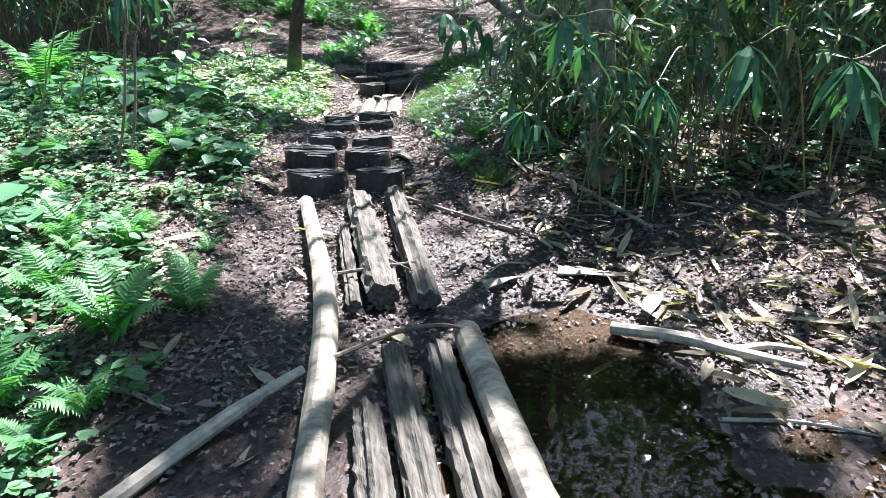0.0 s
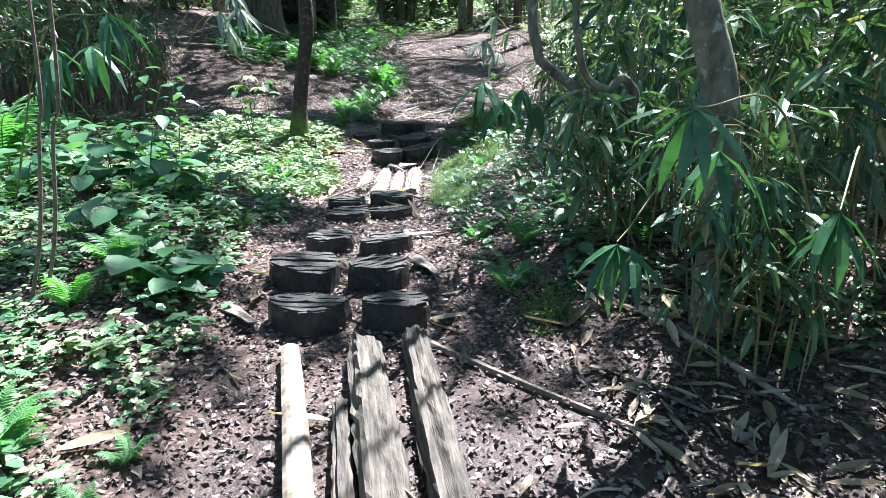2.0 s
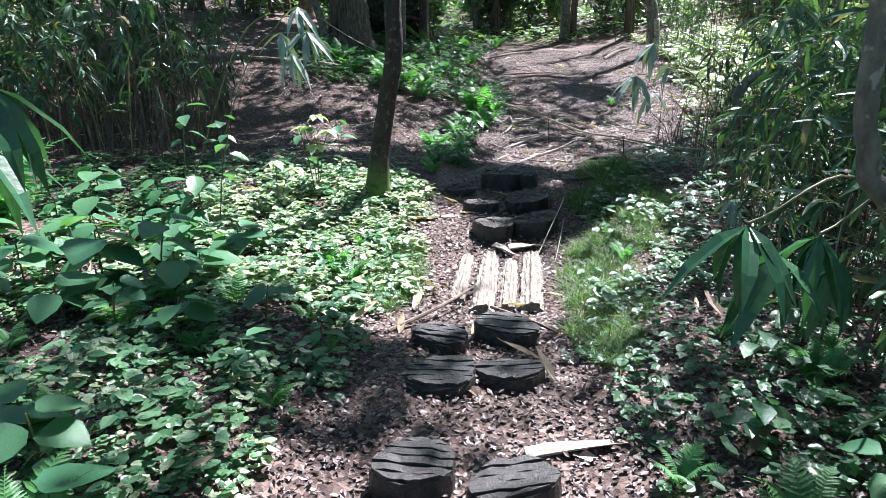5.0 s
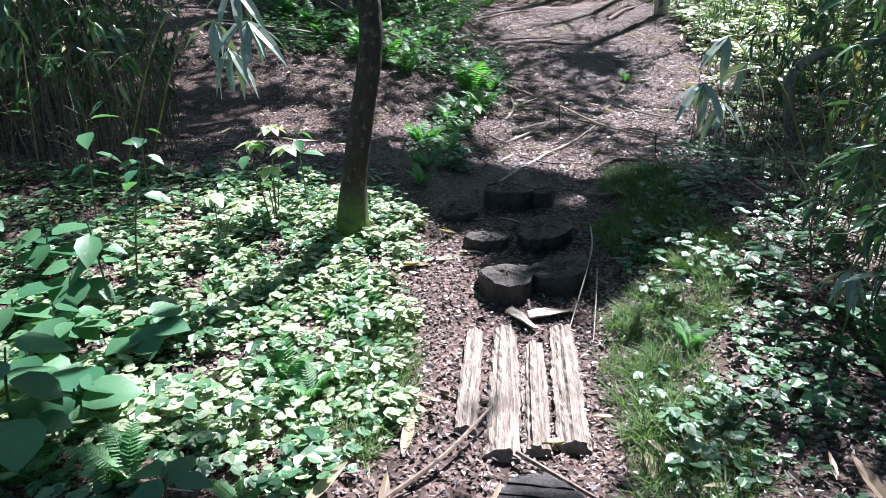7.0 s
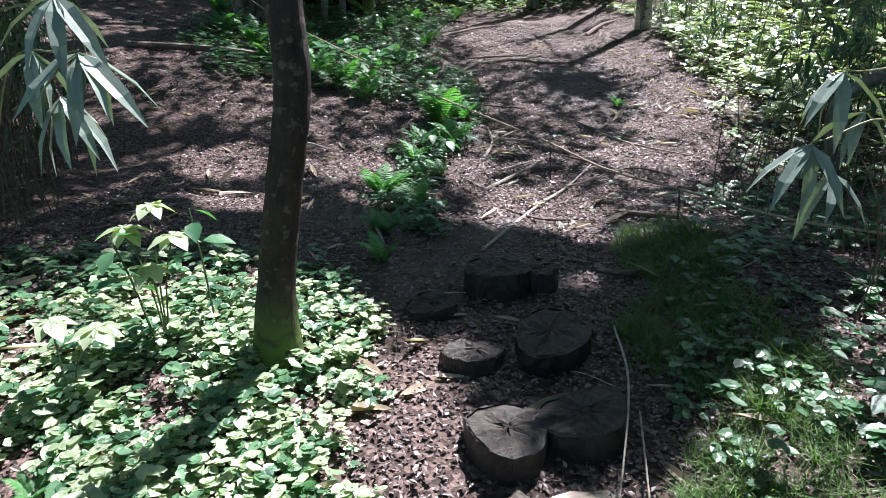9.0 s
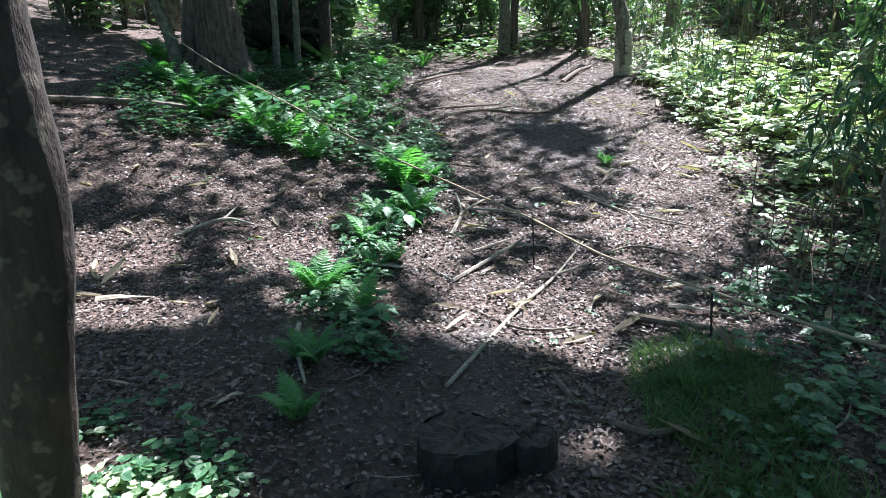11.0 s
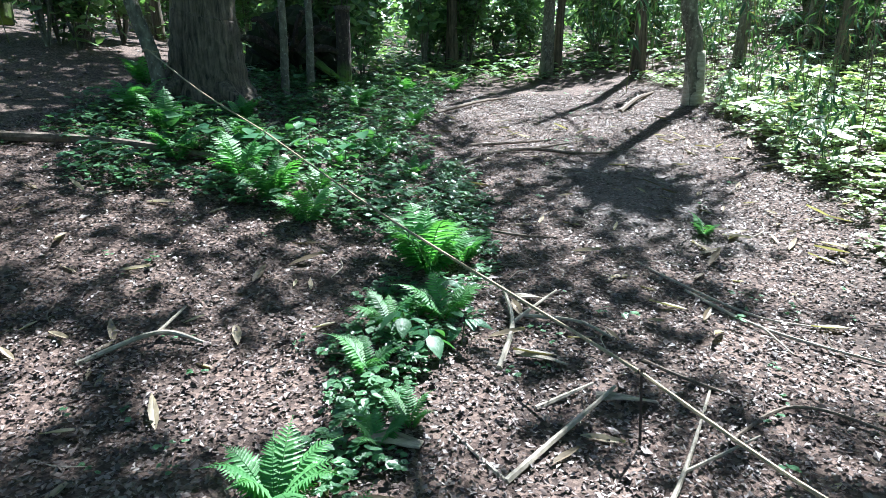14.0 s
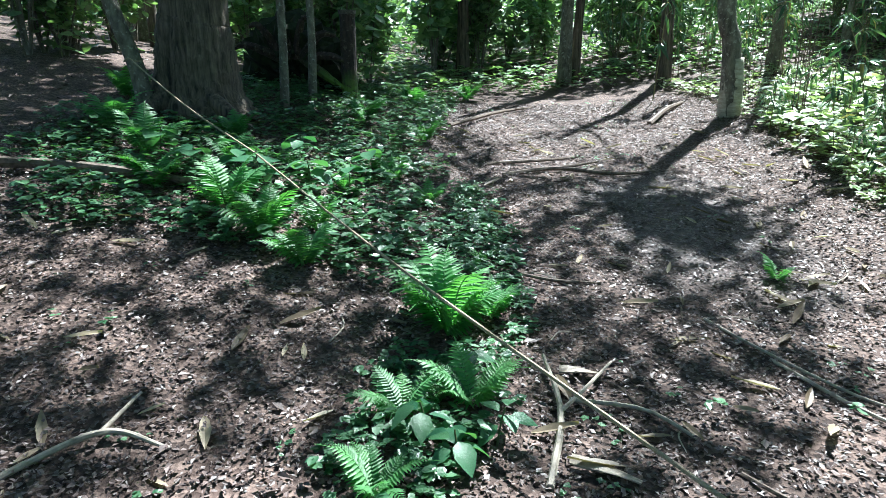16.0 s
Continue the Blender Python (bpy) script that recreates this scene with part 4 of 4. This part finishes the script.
def bamboo(seed, tall, fans, leaf_len, mat, density=6):
    """A clump stem with fans of long drooping leaves."""
    g = np.random.default_rng(seed)
    lean = g.uniform(-.35, .35, 2)
    line = [(0, 0, -.05), (lean[0] * tall * .25, lean[1] * tall * .25, tall * .55), (lean[0] * tall * .8, lean[1] * tall * .8, tall)]
    C = spline(line, 40)
    parts, twigs = [], [tube(line, [.007, .003], 4, 9)]
    for k in range(fans):
        i = int(39 * (1 - .75 * (k / max(1, fans)) ** 1.0))
        base = C[i]
        a0 = g.uniform(0, 6.28)
        out = base + np.array([math.cos(a0), math.sin(a0), .35]) * g.uniform(.1, .35) * (k > 0)
        twigs.append(tube([base, (base + out) / 2 + (0, 0, .03), out], [.003, .002], 4, 3))
        n = density + int(g.integers(0, 3))
        yaw = a0 - math.pi / 2 + g.uniform(-1.9, 1.9, n)
        at = out[None] + (base - out)[None] * g.uniform(0, .7, n)[:, None] + g.normal(0, .02, (n, 3))
        parts.append(strew(LANCE, at, yaw, g.uniform(-1.1, .3, n), g.uniform(-.8, .8, n), leaf_len * g.uniform(.4, 1.1, n)))
    ob = thing("bamboo_grass", 0, 0, 0, "leafy dwarf bamboo stem with drooping fans of long green leaves", "dwarf bamboo", "dwarf bamboo thicket")
    build("culm", *join(twigs), CULM, ob)
    build("foliage", *join(parts), mat, ob)
    return ob


stock = [bamboo(300 + k, t, f, l, LEAF_SASA, d) for k, (t, f, l, d) in enumerate([(1.9, 9, .24, 6), (1.5, 8, .22, 6), (1.1, 6, .22, 6), (.75, 4, .2, 5), (2.3, 10, .22, 6), (1.3, 7, .2, 7)])]


def plant_bamboo(x, y, kinds, s=(.8, 1.15), lean=6):
    k = int(rng.choice(kinds))
    m = pose(*on(x, y), rng.uniform(-lean, lean), rng.uniform(-lean, lean), rng.uniform(0, 360))
    ob = copy_thing(stock[k], m)
    f = rng.uniform(*s)
    ob.scale = (f, f, f)


def fill(n, x0, x1, y0, y1, ok, kinds, s=(.8, 1.15)):
    done = 0
    for _ in range(n * 6):
        if done >= n:
            return
        x, y = rng.uniform(x0, x1), rng.uniform(y0, y1)
        if ok(x, y):
            plant_bamboo(x, y, kinds, s)
            done += 1


fill(90, .9, 3.5, 4.2, 9, lambda x, y: x > 1.0 + .25 * math.sin(y * 3) , [0, 1, 2, 4, 5])
fill(45, 1.5, 4.5, 3.0, 6, lambda x, y: x - 1.5 > (4.6 - y) * .45, [0, 1, 4, 5])
fill(34, .75, 1.6, 4.5, 9, lambda x, y: True, [2, 3], (.6, 1))
fill(12, .55, 1.05, 4.75, 5.25, lambda x, y: True, [3], (.7, 1.1))
fill(5, .8, 1.3, 3.7, 4.02, lambda x, y: True, [3], (.7, 1))
fill(9, .95, 1.6, 3.75, 4.4, lambda x, y: x + y > 4.9, [2, 3, 5], (.6, .95))
fill(7, .78, 1.35, 3.75, 4.05, lambda x, y: True, [2, 5], (.55, .9))
fill(45, 1.3, 4.5, 8.5, 14, lambda x, y: x > 1.3 + max(0, y - 11) * .3, [0, 1, 2, 5])
fill(95, -7.5, -3.4, 9.2, 13.5, lambda x, y: x < -3.9 - max(0, y - 10) * .6, [0, 1, 4, 5])
fill(60, 2.4, 8, 13, 26, lambda x, y: x > 2.5, [0, 1, 4, 5])
fill(60, .8, 8, 22.5, 30, lambda x, y: True, [0, 1, 4], (1, 1.4))
fill(24, 2.0, 3.0, 12.5, 21, lambda x, y: x > 2.0, [2, 3], (.6, 1))
fill(30, -14, -6, 12, 24, lambda x, y: x < -8 or y < 15, [0, 1, 4], (1, 1.4))
for ob in stock:
    for o in (*ob.children_recursive, ob):
        bpy.data.objects.remove(o)


def spray(tip, root, n, length, seed, mat=LEAF_SPRAY, label="arching bamboo stem ending in a fan of glossy leaves"):
    """One bamboo stem that arches from its root to a hanging fan of leaves at tip."""
    g = np.random.default_rng(seed)
    o = np.array(on(*root))
    tip = np.array(tip) - o
    ob = thing("bamboo_spray", *o, label, "dwarf bamboo")
    build("culm", *tube([(0, 0, -.05), tip * .55 + (0, 0, .45), tip + (0, 0, .04)], [.007, .003], 6, 18), CULM, ob)
    yaw0 = math.atan2(-tip[0], tip[1])
    for k, (j, m) in enumerate(((0, n), (1, n - 2))):
        c = tip + (0, 0, .03) - tip * .13 * j
        yaw = yaw0 + np.linspace(-1.9, 1.9, m) + g.uniform(-.35, .35, m)
        build("leaf_fan", *strew(LANCE, np.repeat(c[None], m, 0), yaw, g.uniform(-1.1, -.35, m), g.uniform(-.4, .4, m), length * g.uniform(.75, 1.1, m)), mat, ob)


spray((1.5, 3.3, 1.0), (2.3, 3.9), 7, .3, 1)
spray((1.1, 3.4, .8), (1.7, 4.3), 7, .24, 2)
spray((1.9, 3.1, .95), (2.8, 3.5), 8, .3, 3)
spray((.62, 3.45, 1.12), (1.5, 3.9), 7, .27, 4)
spray((.45, 3.6, .62), (1.2, 4.3), 7, .24, 5)
spray((.02, 5.2, 1.05), (.95, 5.8), 8, .28, 6)
spray((.25, 5.3, 1.0), (1.1, 5.9), 7, .25, 7)
spray((-1.95, 4.9, 1.42), (-3.2, 5.6), 8, .3, 8)
spray((-2.2, 4.8, 1.25), (-3.3, 5.2), 8, .28, 9)
# sprays standing in the sun, drawn with the lit leaf colour
spray((-2.4, 8.5, 1.5), (-3.9, 9.6), 9, .3, 10, LEAF_SPRAY_SUNLIT, "arching bamboo stem with pale sunlit leaves")
spray((-2.48, 8.55, 1.68), (-4.0, 9.4), 8, .28, 11, LEAF_SPRAY_SUNLIT, "arching bamboo stem with pale sunlit leaves")
spray((.15, 8.75, 1.18), (1.3, 9.5), 6, .26, 12, LEAF_SPRAY_SUNLIT, "arching bamboo stem with pale sunlit leaves")
spray((.28, 8.9, 1.42), (1.5, 9.6), 6, .26, 13, LEAF_SPRAY_SUNLIT, "arching bamboo stem with pale sunlit leaves")
spray((.75, 7.9, .45), (1.2, 8.3), 6, .2, 14, LEAF_SPRAY_SUNLIT, "arching bamboo stem with pale sunlit leaves")


# ---- low undergrowth, grass, litter ----
def sprig(seed, n, tall, size, shape):
    g = np.random.default_rng(seed)
    pos, yaw, pit, sc = [], [], [], []
    for k in range(n):
        a = g.uniform(0, 6.28)
        h = tall * g.uniform(.25, 1.15)
        r = g.uniform(.01, .11)
        for d in (-.75, 0, .75):
            pos.append((r * math.cos(a), r * math.sin(a), h))
            yaw.append(a + d)
            pit.append(g.uniform(-.22, .15))
            sc.append(size * g.uniform(.6, 1.1) * (1 if d == 0 else .85))
    return strew(shape, pos, yaw, pit, g.uniform(-.3, .3, len(pos)), sc)


def clear(x, y, room=.55):
    """Away from the ferns, which stand free."""
    m = np.ones(len(x), bool)
    for a, b, size, n in FERNS:
        m &= np.hypot(x - a, y - b) > size * room
    return m


SPRIGS = [sprig(400 + k, n, t, s, sh) for k, (n, t, s, sh) in enumerate([(4, .07, .056, LEAFLET), (4, .10, .066, LEAFLET), (3, .15, .085, LEAFLET), (3, .05, .055, LEAFLET_ROUND), (4, .08, .05, LEAFLET_ROUND)])]


def carpet(name, label, n, box, ok, mat, scale=(.7, 1.4), shapes=SPRIGS, category="undergrowth", room=.45):
    x, y = rng.uniform(box[0], box[1], n), rng.uniform(box[2], box[3], n)
    m = ok(x, y) & clear(x, y, room)
    x, y = x[m], y[m]
    which = rng.integers(0, len(shapes), len(x))
    parts = []
    for k, sh in enumerate(shapes):
        xs, ys = x[which == k], y[which == k]
        c = len(xs)
        if c:
            parts.append(strew(sh, np.stack([xs, ys, height(xs, ys)], -1), rng.uniform(0, 6.28, c), rng.uniform(-.09, .09, c), rng.uniform(-.09, .09, c), rng.uniform(*scale, c)))
    return tagged(build(name, *join(parts), mat), label, category, kind="stuff")


def left_bank(x, y):
    d = x - mid(y)
    edge = np.interp(y, (1, 2, 3.2, 4, 6, 8, 9.5, 10.5), (1.1, .95, 1.0, .75, .62, .55, .8, 1.6))
    return (-d > edge + .12 * wave(x, y, 4)) & (x > -5.0 + .7 * wave(x, y, 1.1, 5)) & (y > 1.5 + .35 * wave(x, y, 1.7, 2)) & (y < 10.2 - .25 * np.abs(x + 2)) & (wave(x, y, 2.6, 3) + .9 * wave(x, y, 6, 8) > -.38)


def right_bank(x, y):
    d = x - mid(y)
    edge = np.interp(y, (3.6, 4.2, 5, 7, 9, 10.5, 12, 13), (1.6, 1.1, .75, .6, .75, 1.1, 1.6, 2.2))
    return (d > edge + .12 * wave(x, y, 4, 1)) & (y > 3.9) & (wave(x, y, 2.2, 4) + .5 * wave(x, y, 6, 2) > -.4)


def big_tree_patch(x, y):
    return (np.hypot((x + 3.9) / 1.9, (y - 17.4) / 2.6) + .15 * wave(x, y, 2) < 1) | (np.hypot((x + 2.6) / .8, (y - 15.6) / 1.1) + .2 * wave(x, y, 3) < 1) | ((x < -2.2) & (y > 19) & (x > -5.5) & (y < 26))


def middle_strip(x, y):
    c = np.interp(y, (10.9, 11.6, 12.7, 14, 15.3, 17), (-1.45, -1.8, -1.75, -1.5, -1.5, -1.6))
    return np.abs(x - c) + .12 * wave(x, y, 5) < np.interp(y, (10.9, 11.6, 12.3, 13, 14.5, 16, 17.2), (.12, .22, .1, .3, .36, .25, .1))


def right_far(x, y):
    return (x > np.interp(y, (12, 14.2, 16.7, 18, 21, 24), (1.3, 1.75, 2.0, 2.05, 2.35, 1.6)) + .2 * wave(x, y, 3)) & (wave(x, y, 2.1, 6) > -.7)


carpet("undergrowth", "low green leafy plants covering the bank", 13500, (-6.0, -.8, 1.2, 10.5), left_bank, LEAF_LOW, (.35, 1.0))
# lit copies of the bank's plants: sunlight is in the leaf colour
carpet("undergrowth", "low leafy plants in the sunny bank, sunlight put in their pale colour", 5500, (-5, -1, 2, 10), left_bank, LEAF_PALE_SUNLIT, (.3, .85))
carpet("undergrowth", "leaves round the dark tree, full sun put in their pale colour", 4200, (-3.2, -1.25, 6.7, 9.6), left_bank, LEAF_PALE_SUNLIT, (.28, .85))
carpet("undergrowth", "low green plants on the bank below the bamboo", 6500, (-.3, 3.5, 3.9, 12.5), right_bank, LEAF_LOW, (.3, 1.0))
carpet("undergrowth", "green plants round the foot of the large tree", 6000, (-6.2, -1.8, 14, 24), big_tree_patch, LEAF_LOW, (.5, 1.4), room=.4)
carpet("undergrowth", "strip of small green plants between two tracks", 5000, (-2.3, -.9, 10.8, 17.3), middle_strip, LEAF_LOW, (.4, .85), room=.4)
carpet("undergrowth", "low pale green shrubs along the broad path", 5200, (1, 6, 12, 24), right_far, LEAF_PALE_SUNLIT, (.5, 1.5))
carpet("undergrowth", "taller broad-leaved shrubs with silvery leaves beside the path", 650, (2.2, 5.2, 13.5, 21.5), right_far, LEAF_PALE_SUNLIT, (1.5, 3.0))
carpet("undergrowth", "green plants at the end of the path", 3200, (-9, 9, 24, 34), lambda x, y: y > 24.5 + .3 * wave(x, y, 1), LEAF_BACK, (1.2, 2.8))
carpet("undergrowth", "scattered seedlings on the leaf litter", 500, (-6, 2, 10, 24), lambda x, y: wave(x, y, 1.3, 9) > .1, LEAF_LOW, (.35, .7))


def tuft(seed, n, tall):
    g = np.random.default_rng(seed)
    return strew(BLADE, np.stack([g.uniform(-.04, .04, n), g.uniform(-.04, .04, n), np.zeros(n)], -1), g.uniform(0, 6.28, n), g.uniform(.5, 1.4, n), 0, tall * g.uniform(.6, 1.1, n))


TUFTS = [tuft(500, 20, .11), tuft(501, 18, .08), tuft(502, 22, .14)]
near_grass = lambda x, y: (np.hypot((x + .12) / .26, (y - 7.4) / 1.2) < 1) | (np.hypot((x - .25) / .3, (y - 8.9) / .9) < 1) | (np.hypot((x - .35) / .12, (y - 4.25) / .2) < 1) | (np.hypot((x - .12) / .42, (y - 9.35) / .5) < 1) | (np.hypot((x - .2) / .35, (y - 10.4) / .6) < 1) | (np.hypot((x + 1.5) / .2, (y - 7.4) / .6) < 1)
carpet("grass", "soft green grass tufts on the edge of the path", 6000, (-1.8, .8, 3.9, 11.1), near_grass, GRASS, (.6, 1.2), TUFTS, "grass")


# shrubs and thickets behind
def shrub(seed, tall, wide, n, size):
    g = np.random.default_rng(seed)
    ob = thing("shrub", 0, 0, 0, "leafy green shrub at the forest edge", "shrub", "shrubs of the forest edge")
    stems, parts = [], []
    for k in range(7):
        a = g.uniform(0, 6.28)
        top = np.array([math.cos(a) * wide * g.uniform(.3, 1), math.sin(a) * wide * g.uniform(.3, 1), tall * g.uniform(.6, 1)])
        line = spline([(0, 0, -.1), top * (.4, .4, .6), top], 20)
        stems.append(tube([tuple(p) for p in line[::5]], [.02, .006], 4, 6))
        m = n // 7
        i = g.integers(5, 20, m)
        parts.append(strew(LEAFLET, line[i] + g.normal(0, .16, (m, 3)), g.uniform(0, 6.28, m), g.uniform(-.8, .3, m), g.uniform(-.5, .5, m), size * g.uniform(.6, 1.3, m)))
    build("branchwork", *join(stems), BARK_GREY, ob)
    build("foliage", *join(parts), LEAF_BACK, ob)
    return ob


shrubs = [shrub(600, 2.6, 1.0, 650, .18), shrub(601, 1.6, .9, 450, .16), shrub(602, 4.0, 1.3, 800, .23)]
spots = [(rng.uniform(-12, 12), rng.uniform(26.5, 36)) for _ in range(70)] + [(rng.uniform(4.5, 12), rng.uniform(8, 26)) for _ in range(34)] + [(rng.uniform(-15, -8), rng.uniform(6, 26)) for _ in range(26)] + [(rng.uniform(-6, -4), rng.uniform(22, 27)) for _ in range(6)] + [(rng.uniform(-12, 12), rng.uniform(-12, -4)) for _ in range(20)]
for x, y in spots:
    ob = copy_thing(shrubs[int(rng.integers(0, 3))], pose(*on(x, y), 0, 0, rng.uniform(0, 360)))
    f = rng.uniform(.8, 1.3)
    ob.scale = (f, f, f)
for ob in shrubs:
    for o in (*ob.children_recursive, ob):
        bpy.data.objects.remove(o)
n = 32000
a, r = rng.uniform(0, 6.28, n), rng.uniform(0, 1, n)
wx, wy = 20 * np.cos(a) * (1 + r), 14 + 27 * np.sin(a) * (1 + .8 * r)
wz = height(wx, wy) + rng.uniform(0, 1, n) ** 1.4 * (6 + 2 * wave(wx, wy, .6)) * (.6 + .4 * r)
tagged(build("distant_woods", *strew(LEAFLET, np.stack([wx, wy, wz], -1), rng.uniform(0, 6.28, n), rng.uniform(-1, .4, n), rng.uniform(-.6, .6, n), rng.uniform(.3, .75, n)), LEAF_BACK), "dense green woodland closing the view all round", "woods", kind="stuff")


def litter(name, label, n, box, ok, mat, size, shapes, tilt=.35, lift=.004):
    x, y = rng.uniform(box[0], box[1], n), rng.uniform(box[2], box[3], n)
    m = ok(x, y)
    x, y = x[m], y[m]
    which = rng.integers(0, len(shapes), len(x))
    parts = []
    for k, sh in enumerate(shapes):
        xs, ys = x[which == k], y[which == k]
        c = len(xs)
        parts.append(strew(sh, np.stack([xs, ys, height(xs, ys) + rng.uniform(.002, .02, c) + lift], -1), rng.uniform(0, 6.28, c), rng.normal(0, tilt, c), rng.normal(0, tilt, c), rng.uniform(*size, c)))
    return tagged(build(name, *join(parts), mat), label, "leaf litter", kind="stuff")


dry = lambda x, y: ((height(x, y) > WATER_Z + .006) | (rng.uniform(0, 1, len(x)) > .6)) & (rng.uniform(0, 1, len(x)) > (.12 + .33 * ((y > 9) & (y < 14))) * mud(x, y))
litter("leaf_litter", "brown dry fallen leaves on the forest floor", 140000, (-4.2, 2.2, .8, 13.5), dry, LEAF_DRY, (.012, .042), LITTER, .2)
litter("leaf_litter", "brown dry fallen leaves on the broad path", 130000, (-6, 3, 13.5, 23), dry, LEAF_DRY, (.012, .042), LITTER, .18)
litter("leaf_litter", "brown dry fallen leaves under the trees", 3500, (-9, 6, 1, 25), dry, LEAF_DRY, (.05, .09), LITTER, .15)
husky = lambda x, y: (height(x, y) > WATER_Z + .004) & (x > np.interp(y, (1, 2.8, 4, 5), (1.3, .75, .3, .6))) & (rng.uniform(0, 1, len(x)) > .2)
litter("bamboo_litter", "pale dry bamboo leaves strewn on the ground", 1700, (.2, 4, 1.2, 5.5), husky, LEAF_HUSK, (.08, .24), [HUSK], .2)
litter("bamboo_litter", "pale dry bamboo leaves scattered along the path", 800, (-6, 3, 1.5, 20), dry, LEAF_HUSK, (.12, .26), [HUSK], .15)


def brush(label, n, ok, box, tall):
    """Thin dead stalks, bent and crossing."""
    parts = []
    for k in range(n):
        x, y = rng.uniform(box[0], box[1]), rng.uniform(box[2], box[3])
        if not ok(x, y):
            continue
        a, l, h = rng.uniform(0, 6.28), rng.uniform(0, .5), tall * rng.uniform(.3, 1)
        b = np.array(on(x, y, -.02))
        parts.append(tube([b, b + (l * .3 * math.cos(a), l * .3 * math.sin(a), h * .6), b + (l * math.cos(a), l * math.sin(a), h)], [rng.uniform(.003, .008), .002], 4, 5))
    return tagged(build("brushwood", *join(parts), TWIG), label, "brushwood", kind="stuff")


brush("dead thin brown stalks under the bamboo", 900, lambda x, y: x < -4.0 - .5 * max(0, y - 10.3), (-7.5, -4, 9.4, 12.5), 1.5)
brush("dead thin stalks among the bamboo of the bank", 480, lambda x, y: x > .85 + .2 * math.sin(2 * y), (.8, 3.4, 3.9, 12), 1.1)
brush("thin grey stalks at the forest edge", 300, lambda x, y: True, (2.4, 7, 15, 26), 2.2)


def bark_scrap(x, y, l, w, yaw, mat=WOOD_PALE, label="flat pale scrap of bark lying on the path"):
    V, F = [], []
    g = np.random.default_rng(int(abs(x * 1000)))
    for i in range(6):
        s = i / 5
        for u in (-1, 0, 1):
            for z in (0, .008):
                V.append((l * (s - .5), u * w * .5 * (.6 + .4 * math.sin(s * 3)) * g.uniform(.75, 1.1), z + .012 * math.sin(s * 4 + u)))
    for i in range(5):
        a = 6 * i
        F += [(a + 1, a + 3, a + 9, a + 7), (a + 3, a + 5, a + 11, a + 9), (a, a + 6, a + 8, a + 2), (a + 2, a + 8, a + 10, a + 4), (a, a + 1, a + 7, a + 6), (a + 4, a + 10, a + 11, a + 5)]
    F += [(0, 2, 3, 1), (2, 4, 5, 3), (30, 31, 33, 32), (32, 33, 35, 34)]
    ob = tagged(build("bark_scrap", V, F, mat), label, "bark scrap")
    ob.matrix_basis = pose(*on(x, y, .028), 0, 0, yaw)


for x, y, l, w, a in [(-1.57, 12.2, .3, .12, -10), (-1.6, 11.72, .24, .07, 35), (-.87, 13.72, .22, .07, -8), (-.85, 12.95, .3, .07, -25), (-.45, 12.6, .3, .06, -5), (-2.0, 12.9, .2, .05, -5), (-.62, 8.28, .3, .09, 20), (-.8, 8.2, .26, .07, -50), (-.32, 4.95, .3, .08, -60), (-.35, 5.6, .42, .07, 20), (-1.25, 4.35, .3, .08, -40), (.3, 2.95, .22, .07, 30), (.75, 3.05, .3, .1, -10), (.62, 11.7, .3, .06, -10), (-3.1, 11.4, .35, .07, 10), (.45, 11.35, .35, .05, -20), (1.0, 2.75, .25, .08, 60)]:
    bark_scrap(x, y, l, w, a)
